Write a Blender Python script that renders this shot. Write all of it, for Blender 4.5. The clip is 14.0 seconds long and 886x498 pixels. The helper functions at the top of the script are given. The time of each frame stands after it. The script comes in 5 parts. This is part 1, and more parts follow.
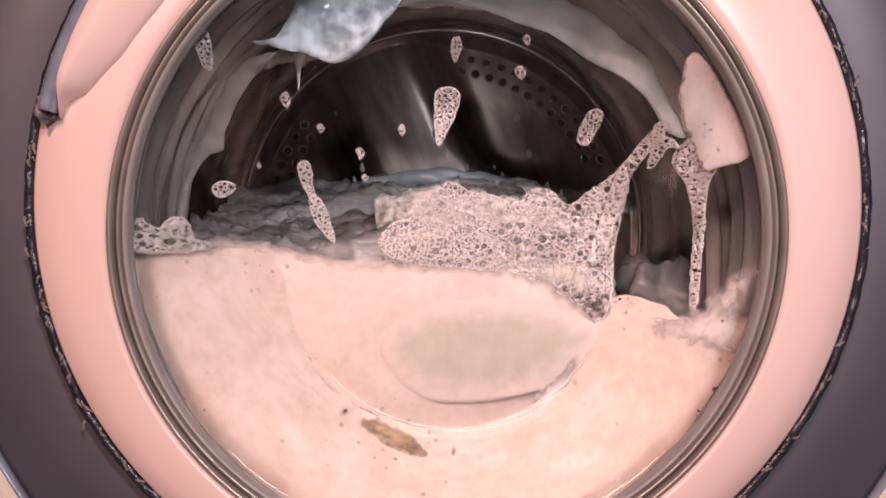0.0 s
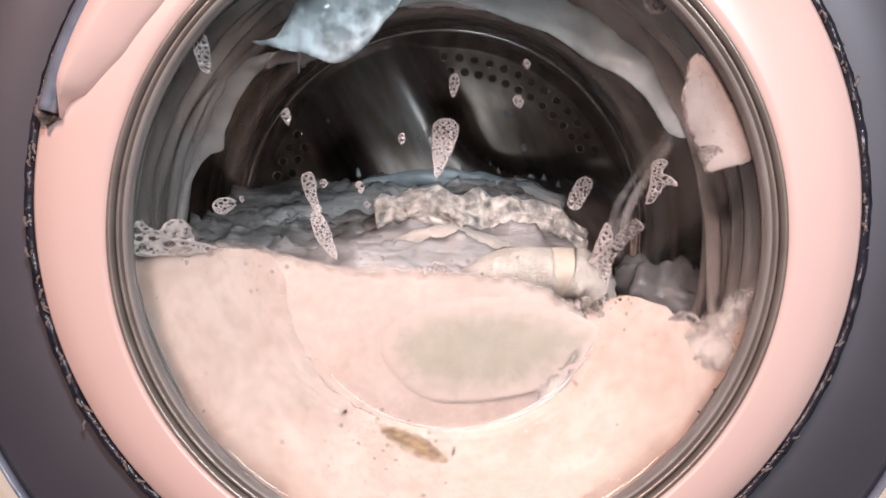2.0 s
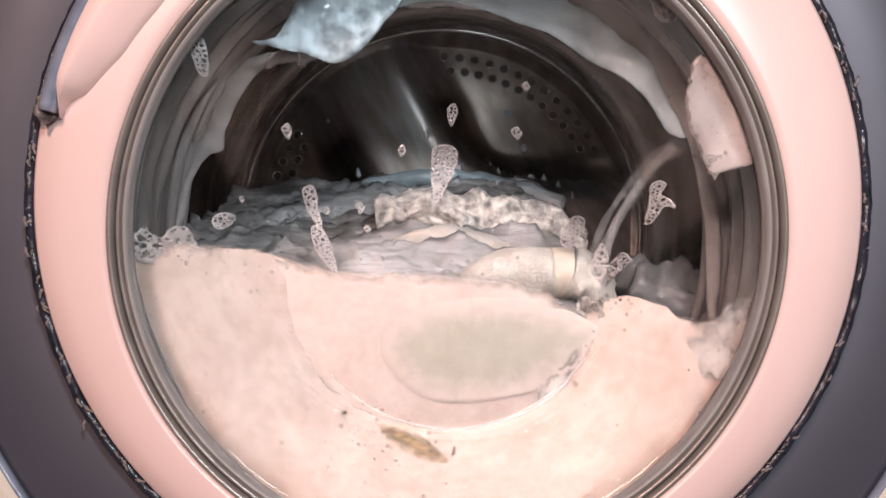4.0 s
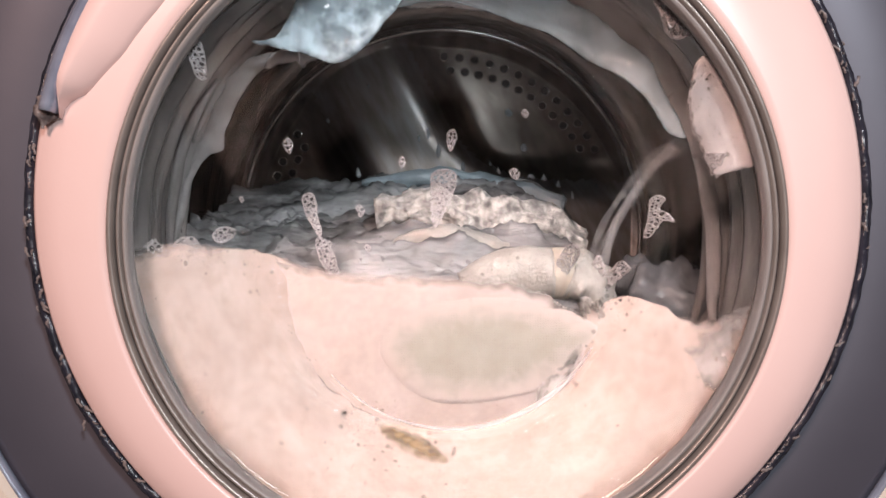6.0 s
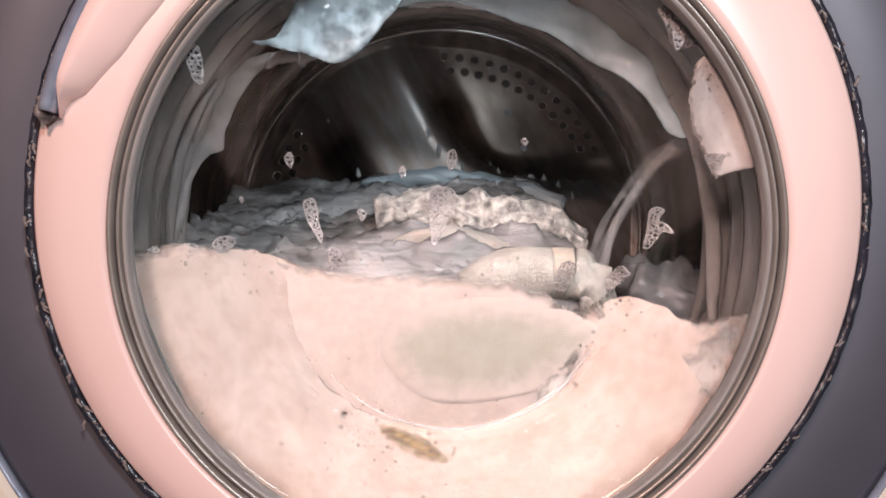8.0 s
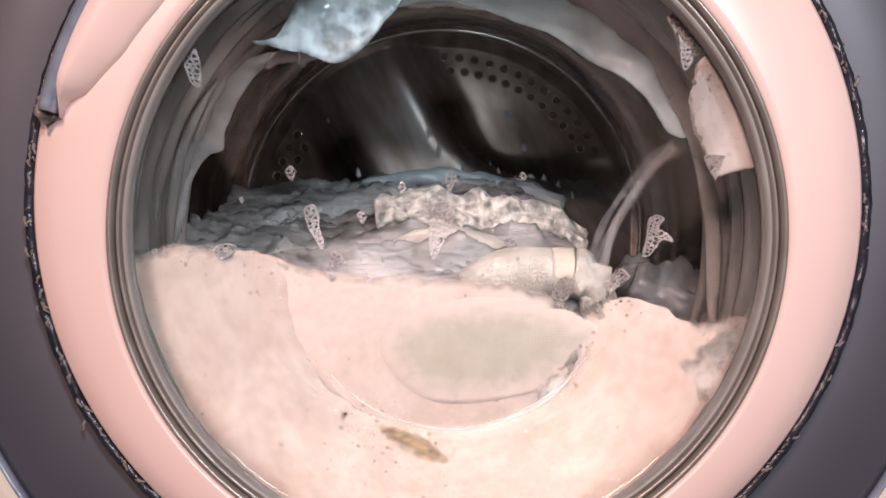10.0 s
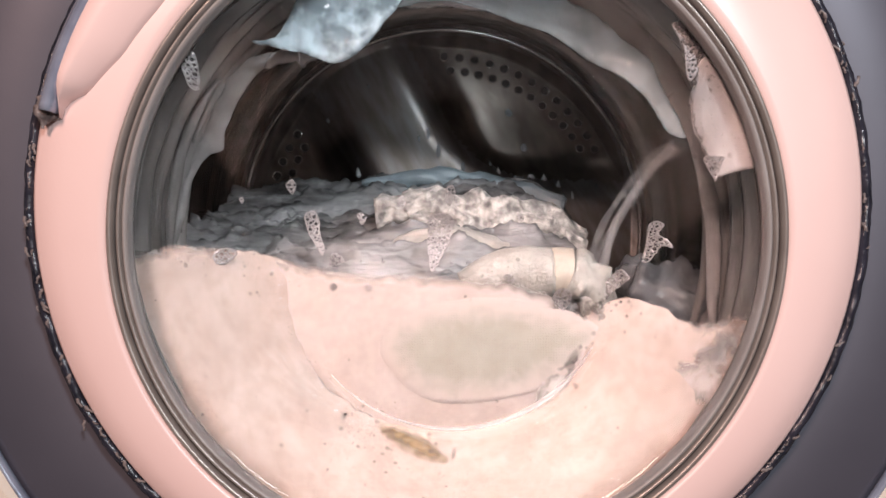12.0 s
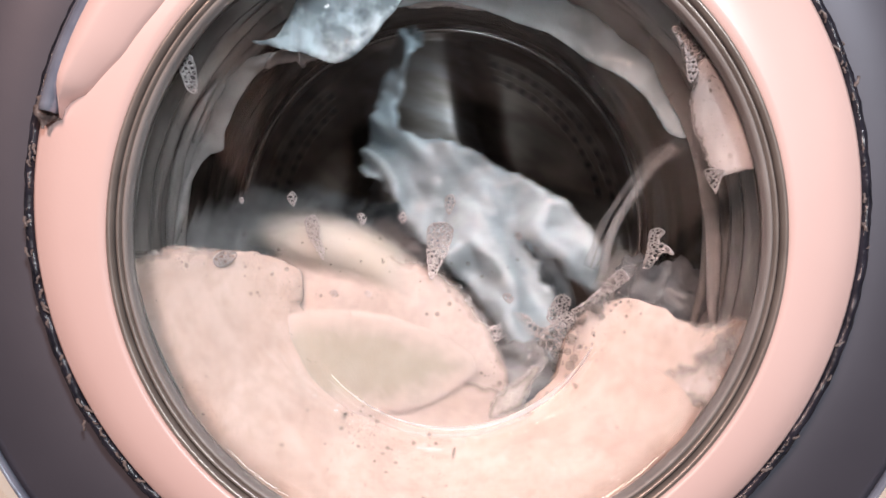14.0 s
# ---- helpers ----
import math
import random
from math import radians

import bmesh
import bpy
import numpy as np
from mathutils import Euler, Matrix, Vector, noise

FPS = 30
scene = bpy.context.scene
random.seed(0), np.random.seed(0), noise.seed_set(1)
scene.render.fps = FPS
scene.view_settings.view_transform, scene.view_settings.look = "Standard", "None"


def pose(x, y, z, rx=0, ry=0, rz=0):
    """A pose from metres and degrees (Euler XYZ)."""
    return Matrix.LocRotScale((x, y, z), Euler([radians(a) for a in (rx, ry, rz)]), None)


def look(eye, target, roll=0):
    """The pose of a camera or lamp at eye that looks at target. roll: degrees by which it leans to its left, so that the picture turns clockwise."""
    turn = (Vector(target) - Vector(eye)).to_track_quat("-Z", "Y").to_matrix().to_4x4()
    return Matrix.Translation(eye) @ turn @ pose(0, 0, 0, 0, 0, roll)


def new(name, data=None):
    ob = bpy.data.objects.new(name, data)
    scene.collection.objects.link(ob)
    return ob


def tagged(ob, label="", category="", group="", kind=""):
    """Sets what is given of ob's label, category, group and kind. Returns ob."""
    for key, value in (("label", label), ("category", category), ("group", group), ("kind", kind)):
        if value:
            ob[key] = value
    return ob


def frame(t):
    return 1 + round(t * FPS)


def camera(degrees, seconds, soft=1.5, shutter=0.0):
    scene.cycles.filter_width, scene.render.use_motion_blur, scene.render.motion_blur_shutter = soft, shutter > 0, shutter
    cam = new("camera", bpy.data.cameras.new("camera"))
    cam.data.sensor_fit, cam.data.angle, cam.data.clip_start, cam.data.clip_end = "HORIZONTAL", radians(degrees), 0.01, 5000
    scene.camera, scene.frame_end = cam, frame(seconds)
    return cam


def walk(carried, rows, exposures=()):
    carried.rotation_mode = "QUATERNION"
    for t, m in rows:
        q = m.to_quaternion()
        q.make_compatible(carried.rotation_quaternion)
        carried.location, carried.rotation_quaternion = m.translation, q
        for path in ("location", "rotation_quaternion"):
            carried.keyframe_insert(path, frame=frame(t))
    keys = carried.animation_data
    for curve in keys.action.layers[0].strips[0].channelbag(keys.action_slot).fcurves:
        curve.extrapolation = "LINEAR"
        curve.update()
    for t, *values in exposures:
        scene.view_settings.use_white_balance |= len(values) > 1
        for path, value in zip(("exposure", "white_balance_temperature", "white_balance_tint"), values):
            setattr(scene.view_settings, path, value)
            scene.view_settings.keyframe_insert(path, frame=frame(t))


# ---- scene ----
import collections
from mathutils import geometry

# A front-loading washing machine seen close up through its round door.
# The axis of the drum runs along y at the height H; the door's front is at y = 0.
H = 0.55
cam = camera(69.3, 14.0, soft=1.6, shutter=0.5)
EYE = look((0.0, -0.338, H - 0.0167), (-0.0018, 0.0, H - 0.0116))
walk(cam, [(0, EYE), (14, EYE)],
     exposures=[(0, -0.16, 7400, 33), (0.3, -0.14, 7400, 33), (0.5, -0.04, 7500, 32), (0.85, -0.06, 7500, 32),
                (1.2, 0.02, 6800, 18), (1.6, 0.02, 6650, 15), (3, 0.02, 6600, 15), (8, 0.0, 6600, 15), (14, 0.0, 6600, 15)])

# ---- world and lamps
world = bpy.data.worlds.new("world")
scene.world = world
world.use_nodes = True
world.node_tree.nodes["Background"].inputs["Color"].default_value = (0.9, 0.85, 0.85, 1)
world.node_tree.nodes["Background"].inputs["Strength"].default_value = 0.2


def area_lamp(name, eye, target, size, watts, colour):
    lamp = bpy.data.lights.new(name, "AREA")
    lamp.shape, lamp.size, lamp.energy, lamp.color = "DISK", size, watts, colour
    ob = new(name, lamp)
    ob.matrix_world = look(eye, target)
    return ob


# Two unseen fill lamps, added in front of the door to light it.
area_lamp("warm_fill_lamp", (-0.36, -1.10, H + 0.64), (0, 0.05, H), 0.3, 12.9, (1.0, 0.69, 0.59))
area_lamp("cool_fill_lamp", (0.21, -0.66, H + 0.31), (0, 0.10, H + 0.02), 0.09, 4.0, (0.88, 0.96, 1.0))
area_lamp("drum_lamp", (0.03, 0.142, H + 0.205), (0.0, 0.26, H - 0.05), 0.03, 0.11, (0.74, 0.91, 1.0))


# ---- materials
def material(name, colour, rough=0.5, metal=0.0, other=None, scale=40.0, detail=4.0, bump=0.0, bump_scale=None,
             bump_depth=0.001, stretch=(1, 1, 1), spec=0.5, amount=1.0):
    """A principled surface whose colour wanders between two tones, with fine relief."""
    mat = bpy.data.materials.new(name)
    mat.use_nodes = True
    nodes, links = mat.node_tree.nodes, mat.node_tree.links
    shader = nodes["Principled BSDF"]
    shader.inputs["Roughness"].default_value, shader.inputs["Metallic"].default_value = rough, metal
    shader.inputs["Specular IOR Level"].default_value = spec
    coord = nodes.new("ShaderNodeTexCoord")
    mapping = nodes.new("ShaderNodeMapping")
    mapping.inputs["Scale"].default_value = stretch
    links.new(coord.outputs["Object"], mapping.inputs["Vector"])
    grain = nodes.new("ShaderNodeTexNoise")
    grain.inputs["Scale"].default_value, grain.inputs["Detail"].default_value = scale, detail
    links.new(mapping.outputs["Vector"], grain.inputs["Vector"])
    ramp = nodes.new("ShaderNodeValToRGB")
    ramp.color_ramp.elements[0].position, ramp.color_ramp.elements[1].position = 0.35, 0.68
    ramp.color_ramp.elements[0].color = (*(other or [c * 0.85 for c in colour]), 1)
    ramp.color_ramp.elements[1].color = (*colour, 1)
    links.new(grain.outputs["Fac"], ramp.inputs["Fac"])
    links.new(ramp.outputs["Color"], shader.inputs["Base Color"])
    if bump:
        fine = nodes.new("ShaderNodeTexNoise")
        fine.inputs["Scale"].default_value, fine.inputs["Detail"].default_value = bump_scale or scale * 5, 5
        links.new(mapping.outputs["Vector"], fine.inputs["Vector"])
        relief = nodes.new("ShaderNodeBump")
        relief.inputs["Strength"].default_value, relief.inputs["Distance"].default_value = bump, bump_depth
        links.new(fine.outputs["Fac"], relief.inputs["Height"])
        links.new(relief.outputs["Normal"], shader.inputs["Normal"])
    return mat


def bubbly(name, colour, cell=220.0, open_share=0.42, film=0.0, other=None, sparse=0.0, patch=0.0, deep=False):
    """Soap foam: an uneven white froth with open round cells that let the dark behind show.
    film: how much of the froth itself is clear; sparse: how rare the open cells are; patch: their gathering in patches."""
    mat = bpy.data.materials.new(name)
    mat.use_nodes = True
    nodes, links = mat.node_tree.nodes, mat.node_tree.links
    shader, out = nodes["Principled BSDF"], nodes["Material Output"]
    shader.inputs["Roughness"].default_value = 0.45
    coord = nodes.new("ShaderNodeTexCoord")
    apart, flat = nodes.new("ShaderNodeSeparateXYZ"), nodes.new("ShaderNodeCombineXYZ")
    links.new(coord.outputs["Object"], apart.inputs[0])
    links.new(apart.outputs["X"], flat.inputs["X"])
    links.new(apart.outputs["Z"], flat.inputs["Y"])

    def maths(op, a, b=None):
        n = nodes.new("ShaderNodeMath")
        n.operation = op
        n.use_clamp = op in ("MULTIPLY", "ADD")
        for i, v in enumerate((a, b)):
            if v is None:
                continue
            if isinstance(v, (int, float)):
                n.inputs[i].default_value = v
            else:
                links.new(v, n.inputs[i])
        return n.outputs[0]

    def cells(scale, share, rare):
        v = nodes.new("ShaderNodeTexVoronoi")
        v.voronoi_dimensions = "3D" if deep else "2D"
        v.inputs["Scale"].default_value = scale
        v.inputs["Randomness"].default_value = 1.0
        links.new(coord.outputs["Object"] if deep else flat.outputs[0], v.inputs["Vector"])
        split = nodes.new("ShaderNodeSeparateColor")
        links.new(v.outputs["Color"], split.inputs[0])
        radius = maths("ADD", maths("MULTIPLY", split.outputs[0], share * 0.65), share * 0.35)
        if rare:
            keep = maths("GREATER_THAN", split.outputs[1], rare)
            radius = maths("MULTIPLY", radius, keep)
        return maths("GREATER_THAN", maths("SUBTRACT", radius, v.outputs["Distance"]), 0.0), v

    big, v1 = cells(cell * 0.40, open_share * 0.95, max(sparse, 0.35))
    small, v2 = cells(cell, open_share, sparse)
    hole = maths("MAXIMUM", big, small)
    if patch:
        n = nodes.new("ShaderNodeTexNoise")
        n.inputs["Scale"].default_value = 22
        links.new(coord.outputs["Object"], n.inputs["Vector"])
        hole = maths("MULTIPLY", hole, maths("GREATER_THAN", n.outputs["Fac"], patch))
    grain = nodes.new("ShaderNodeTexNoise")
    grain.inputs["Scale"].default_value, grain.inputs["Detail"].default_value = 30, 5
    links.new(coord.outputs["Object"], grain.inputs["Vector"])
    ramp = nodes.new("ShaderNodeValToRGB")
    ramp.color_ramp.elements[0].position, ramp.color_ramp.elements[1].position = 0.3, 0.7
    ramp.color_ramp.elements[0].color = (*(other or [c * 0.8 for c in colour]), 1)
    ramp.color_ramp.elements[1].color = (*colour, 1)
    links.new(grain.outputs["Fac"], ramp.inputs["Fac"])
    links.new(ramp.outputs["Color"], shader.inputs["Base Color"])
    relief = nodes.new("ShaderNodeBump")
    relief.inputs["Strength"].default_value, relief.inputs["Distance"].default_value = 0.25, 0.001
    links.new(v2.outputs["Distance"], relief.inputs["Height"])
    links.new(relief.outputs["Normal"], shader.inputs["Normal"])
    clear = nodes.new("ShaderNodeBsdfTransparent")
    mix = nodes.new("ShaderNodeMixShader")
    amount = maths("MAXIMUM", maths("MULTIPLY", hole, 0.88), film)
    links.new(amount, mix.inputs[0])
    links.new(shader.outputs[0], mix.inputs[1])
    links.new(clear.outputs[0], mix.inputs[2])
    links.new(mix.outputs[0], out.inputs["Surface"])
    return mat


def ragged_rim(mat, width, grain_scale=160.0, soft=0.5):
    """Thins a pad out towards its rim, over width in millimetres, in an uneven line."""
    nodes, links = mat.node_tree.nodes, mat.node_tree.links
    end = nodes["Material Output"].inputs["Surface"]
    body = end.links[0].from_socket
    rim = nodes.new("ShaderNodeAttribute")
    rim.attribute_name = "rim"
    grain = nodes.new("ShaderNodeTexNoise")
    coord = nodes.new("ShaderNodeTexCoord")
    grain.inputs["Scale"].default_value, grain.inputs["Detail"].default_value = grain_scale, 5
    links.new(coord.outputs["Object"], grain.inputs["Vector"])
    add = nodes.new("ShaderNodeMath")
    add.operation = "MULTIPLY_ADD"
    links.new(grain.outputs["Fac"], add.inputs[0])
    add.inputs[1].default_value = -1.3 * width
    links.new(rim.outputs["Fac"], add.inputs[2])
    span = nodes.new("ShaderNodeMapRange")
    span.inputs["From Min"].default_value, span.inputs["From Max"].default_value = -0.62 * width, (soft - 0.62) * width
    span.inputs["To Min"].default_value, span.inputs["To Max"].default_value = 1.0, 0.0
    links.new(add.outputs[0], span.inputs["Value"])
    clear, mix = nodes.new("ShaderNodeBsdfTransparent"), nodes.new("ShaderNodeMixShader")
    links.new(span.outputs["Result"], mix.inputs[0])
    links.new(body, mix.inputs[1])
    links.new(clear.outputs[0], mix.inputs[2])
    links.new(mix.outputs[0], end)
    return mat


def foamed_rim(mat, foam, width, grain_scale=140.0):
    """Covers a patch of cloth with froth towards its rim, over width in millimetres."""
    nodes, links = mat.node_tree.nodes, mat.node_tree.links
    socket = nodes["Principled BSDF"].inputs["Base Color"]
    body = socket.links[0].from_socket
    rim, grain, coord = nodes.new("ShaderNodeAttribute"), nodes.new("ShaderNodeTexNoise"), nodes.new("ShaderNodeTexCoord")
    rim.attribute_name = "rim"
    grain.inputs["Scale"].default_value, grain.inputs["Detail"].default_value = grain_scale, 6
    links.new(coord.outputs["Object"], grain.inputs["Vector"])
    add = nodes.new("ShaderNodeMath")
    add.operation = "MULTIPLY_ADD"
    links.new(grain.outputs["Fac"], add.inputs[0])
    add.inputs[1].default_value = -1.6 * width
    links.new(rim.outputs["Fac"], add.inputs[2])
    span = nodes.new("ShaderNodeMapRange")
    span.inputs["From Min"].default_value, span.inputs["From Max"].default_value = -0.55 * width, 0.25 * width
    links.new(add.outputs[0], span.inputs["Value"])
    mix = nodes.new("ShaderNodeMix")
    mix.data_type = "RGBA"
    links.new(span.outputs["Result"], mix.inputs[0])
    mix.inputs[6].default_value = (*foam, 1)
    links.new(body, mix.inputs[7])
    links.new(mix.outputs[2], socket)
    if "Bump" in nodes:
        links.new(span.outputs["Result"], nodes["Bump"].inputs["Strength"])
    return mat


def glassy(name, colour=(1, 1, 1), ior=1.45, rough=0.0):
    mat = bpy.data.materials.new(name)
    mat.use_nodes = True
    shader = mat.node_tree.nodes["Principled BSDF"]
    shader.inputs["Base Color"].default_value = (*colour, 1)
    shader.inputs["Transmission Weight"].default_value = 1.0
    shader.inputs["Roughness"].default_value, shader.inputs["IOR"].default_value = rough, ior
    return mat


WHITE = material("white_plastic", (0.88, 0.665, 0.625), 0.30, other=(0.85, 0.63, 0.59), scale=9, bump=0.05, bump_scale=300)
CREAM = material("cream_enamel", (0.78, 0.72, 0.62), 0.3, other=(0.72, 0.66, 0.57), scale=12)
GRAPHITE = material("graphite_lacquer", (0.088, 0.089, 0.113), 0.42, 0.25, other=(0.077, 0.078, 0.10), scale=14, bump=0.1, bump_scale=900, bump_depth=0.0003)
GAP = material("dark_seal", (0.012, 0.014, 0.022), 0.25, other=(0.03, 0.03, 0.045), scale=60, bump=0.6, bump_scale=160, bump_depth=0.002)
CHIP = material("chipped_residue", (0.26, 0.22, 0.21), 0.5, other=(0.07, 0.06, 0.06), scale=220, bump=0.6, bump_scale=500)
CHROME = material("chrome", (0.42, 0.48, 0.60), 0.12, 0.35, other=(0.22, 0.26, 0.35), scale=30)
BEZEL = material("bezel_metal", (0.34, 0.305, 0.28), 0.3, 0.4, other=(0.27, 0.24, 0.22), scale=50, bump=0.05, bump_scale=500)
BEZEL_GREY = material("bezel_grey_plastic", (0.34, 0.32, 0.31), 0.35, other=(0.26, 0.24, 0.23), scale=18, bump=0.1, bump_scale=200)
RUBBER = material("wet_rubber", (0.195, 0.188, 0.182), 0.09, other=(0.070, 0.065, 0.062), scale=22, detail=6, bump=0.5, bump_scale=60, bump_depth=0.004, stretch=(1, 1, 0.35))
# Gasket rubber with the cool light on its top fold put into the colour.
LIT_BAND = material("lit_band", (0.64, 0.80, 0.86), 0.16, other=(0.38, 0.48, 0.52), scale=30, detail=6, bump=0.4, bump_scale=50, bump_depth=0.003)
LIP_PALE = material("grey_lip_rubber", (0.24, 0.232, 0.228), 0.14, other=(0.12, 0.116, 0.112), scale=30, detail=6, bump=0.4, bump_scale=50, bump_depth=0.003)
# Gasket rubber with bluish glare painted in as pale patches.
RUBBER_GLARE = material("glare_rubber", (0.52, 0.64, 0.69), 0.08, other=(0.20, 0.255, 0.28), scale=44, detail=3, bump=0.6, bump_scale=36, bump_depth=0.005)
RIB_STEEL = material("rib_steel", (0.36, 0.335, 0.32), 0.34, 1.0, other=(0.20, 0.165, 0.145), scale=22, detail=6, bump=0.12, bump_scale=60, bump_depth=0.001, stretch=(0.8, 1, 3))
# The ribs' steel again, darker: the dishes' shade is put into its colour.
DISH_SHADE_STEEL = material("dish_shade_steel", (0.27, 0.225, 0.195), 0.33, 1.0, other=(0.13, 0.10, 0.083), scale=26, detail=6, bump=0.12, bump_scale=60, bump_depth=0.001, stretch=(0.8, 1, 2))
# Lighter steel: the glints of bead and perforation rims are in its colour.
GLINT_STEEL = material("glint_steel", (0.66, 0.60, 0.55), 0.22, 1.0, other=(0.45, 0.41, 0.38), scale=40, bump=0.1, bump_scale=90)
STEEL = material("drum_steel", (0.30, 0.27, 0.25), 0.15, 1.0, other=(0.13, 0.112, 0.10), scale=30, detail=6, bump=0.12, bump_scale=60, bump_depth=0.001, stretch=(6, 1, 0.6))
HOLE = material("perforation_dark", (0.006, 0.006, 0.006), 0.6, other=(0.01, 0.01, 0.01), scale=50, spec=0.05)
GLASS = glassy("door_glass")
# Foam on the glass is pinker: warm light is put into its colour.
FROTH = ragged_rim(bubbly("froth", (0.356, 0.286, 0.254), cell=330, open_share=0.24, other=(0.290, 0.217, 0.183), sparse=0.82, patch=0.56), 9.0, 120, 0.8)
FROTH_PLAIN = ragged_rim(material("dense_froth", (0.392, 0.343, 0.321), 0.5, other=(0.345, 0.290, 0.263), scale=26, detail=7, bump=0.5, bump_scale=90, bump_depth=0.003), 9.0, 110, 0.9)
DRIP_FOAM = material("drip_foam", (0.55, 0.52, 0.51), 0.35, other=(0.44, 0.41, 0.40), scale=80, bump=0.3)
SMEAR = ragged_rim(material("foam_smear", (0.50, 0.475, 0.465), 0.4, other=(0.36, 0.335, 0.325), scale=60, bump=0.4), 1.5)
CLUMP = bubbly("bubble_clump", (0.46, 0.44, 0.445), cell=900, open_share=0.30, film=0.20, sparse=0.4, other=(0.33, 0.31, 0.31))
THICK_CLUMP = ragged_rim(bubbly("thick_clump", (0.40, 0.375, 0.37), cell=430, open_share=0.30, film=0.05, sparse=0.35, patch=0.30, deep=True, other=(0.25, 0.235, 0.235)), 2.0, 200)
FROTH_EDGE = ragged_rim(bubbly("froth_edge", (0.355, 0.312, 0.290), cell=420, open_share=0.26, film=0.03, sparse=0.72, patch=0.45, deep=True), 9.0, 140, 0.9)
LACE = bubbly("bubble_lace", (0.47, 0.44, 0.44), cell=1000, open_share=0.36, film=0.12, sparse=0.25, other=(0.33, 0.31, 0.31))
BIG = bubbly("large_bubbles", (0.46, 0.43, 0.42), cell=700, open_share=0.30, film=0.45, sparse=0.4)
WET = material("wet_cloth", (0.30, 0.30, 0.302), 0.25, other=(0.07, 0.069, 0.069), scale=26, detail=6, bump=0.9, bump_scale=55, bump_depth=0.008, stretch=(0.45, 1, 1.6))
TOWEL = material("towel_pile", (0.50, 0.485, 0.455), 0.6, other=(0.16, 0.157, 0.15), scale=110, detail=8, bump=1.0, bump_scale=170, bump_depth=0.005)
KNIT = material("cream_knit", (0.34, 0.33, 0.305), 0.55, other=(0.25, 0.24, 0.22), scale=60, bump=0.8, bump_scale=420, bump_depth=0.0015)
DROPLET = ragged_rim(bubbly("droplet_film", (0.50, 0.53, 0.55), cell=300, open_share=0.2, film=0.45), 0.8, 300)
SPRAY = bubbly("water_spray", (0.33, 0.335, 0.34), cell=150, open_share=0.3, film=0.88)


def film_surface(name, clear, colour):
    """A thin soap film: mostly clear, with a glossy skin."""
    mat = bpy.data.materials.new(name)
    mat.use_nodes = True
    nodes, links = mat.node_tree.nodes, mat.node_tree.links
    shader = nodes["Principled BSDF"]
    shader.inputs["Base Color"].default_value, shader.inputs["Roughness"].default_value = (*colour, 1), 0.08
    clear_node, mix = nodes.new("ShaderNodeBsdfTransparent"), nodes.new("ShaderNodeMixShader")
    mix.inputs[0].default_value = clear
    links.new(shader.outputs[0], mix.inputs[1])
    links.new(clear_node.outputs[0], mix.inputs[2])
    links.new(mix.outputs[0], nodes["Material Output"].inputs["Surface"])
    return mat


FILM = film_surface("soap_film", 0.80, (0.16, 0.16, 0.165))
GREY_FILM = film_surface("wet_bubble", 0.58, (0.10, 0.09, 0.08))
# Frosted glass for the highlight arc on the bowl.
HIGHLIGHT_GLASS = glassy("highlight_glass", (0.95, 0.97, 1.0), 1.5, 0.35)
TAN = material("tan_band", (0.36, 0.325, 0.275), 0.5, other=(0.30, 0.265, 0.22), scale=90, bump=0.4)
PALE_CLOTH = material("pale_blue_wet_cloth", (0.31, 0.375, 0.40), 0.3, other=(0.18, 0.22, 0.24), scale=30, detail=5, bump=0.5, bump_scale=45, bump_depth=0.005)
DARK_CLOTH = material("dark_wet_cloth", (0.105, 0.11, 0.115), 0.12, other=(0.055, 0.057, 0.06), scale=35, detail=6, bump=0.8, bump_scale=40, bump_depth=0.006)
WALL = material("room_paint", (0.24, 0.24, 0.245), 0.7, other=(0.21, 0.21, 0.215), scale=3)


def weave(name):
    """Grey-beige mesh cloth with a fine regular knit."""
    mat = material(name, (0.285, 0.272, 0.235), 0.6, other=(0.25, 0.238, 0.205), scale=60)
    nodes, links = mat.node_tree.nodes, mat.node_tree.links
    coord = nodes.new("ShaderNodeTexCoord")
    v = nodes.new("ShaderNodeTexVoronoi")
    v.inputs["Scale"].default_value, v.inputs["Randomness"].default_value = 560, 0.35
    links.new(coord.outputs["Object"], v.inputs["Vector"])
    relief = nodes.new("ShaderNodeBump")
    relief.inputs["Strength"].default_value, relief.inputs["Distance"].default_value = 1.0, 0.0009
    relief.invert = True
    links.new(v.outputs["Distance"], relief.inputs["Height"])
    links.new(relief.outputs["Normal"], nodes["Principled BSDF"].inputs["Normal"])
    return mat


MESH_CLOTH = foamed_rim(weave("mesh_cloth"), (0.364, 0.315, 0.292), 18.0, 110)
TAN_SOFT = ragged_rim(material("tan_soft", (0.34, 0.265, 0.17), 0.5, other=(0.22, 0.16, 0.095), scale=90, bump=0.4, stretch=(1, 1, 3)), 5.0, 180, 1.1)
FOLD_SOFT = ragged_rim(foamed_rim(material("grey_soft", (0.36, 0.34, 0.32), 0.5, other=(0.20, 0.19, 0.175), scale=60, bump=0.6), (0.48, 0.46, 0.45), 3.0), 6.0, 180, 1.0)


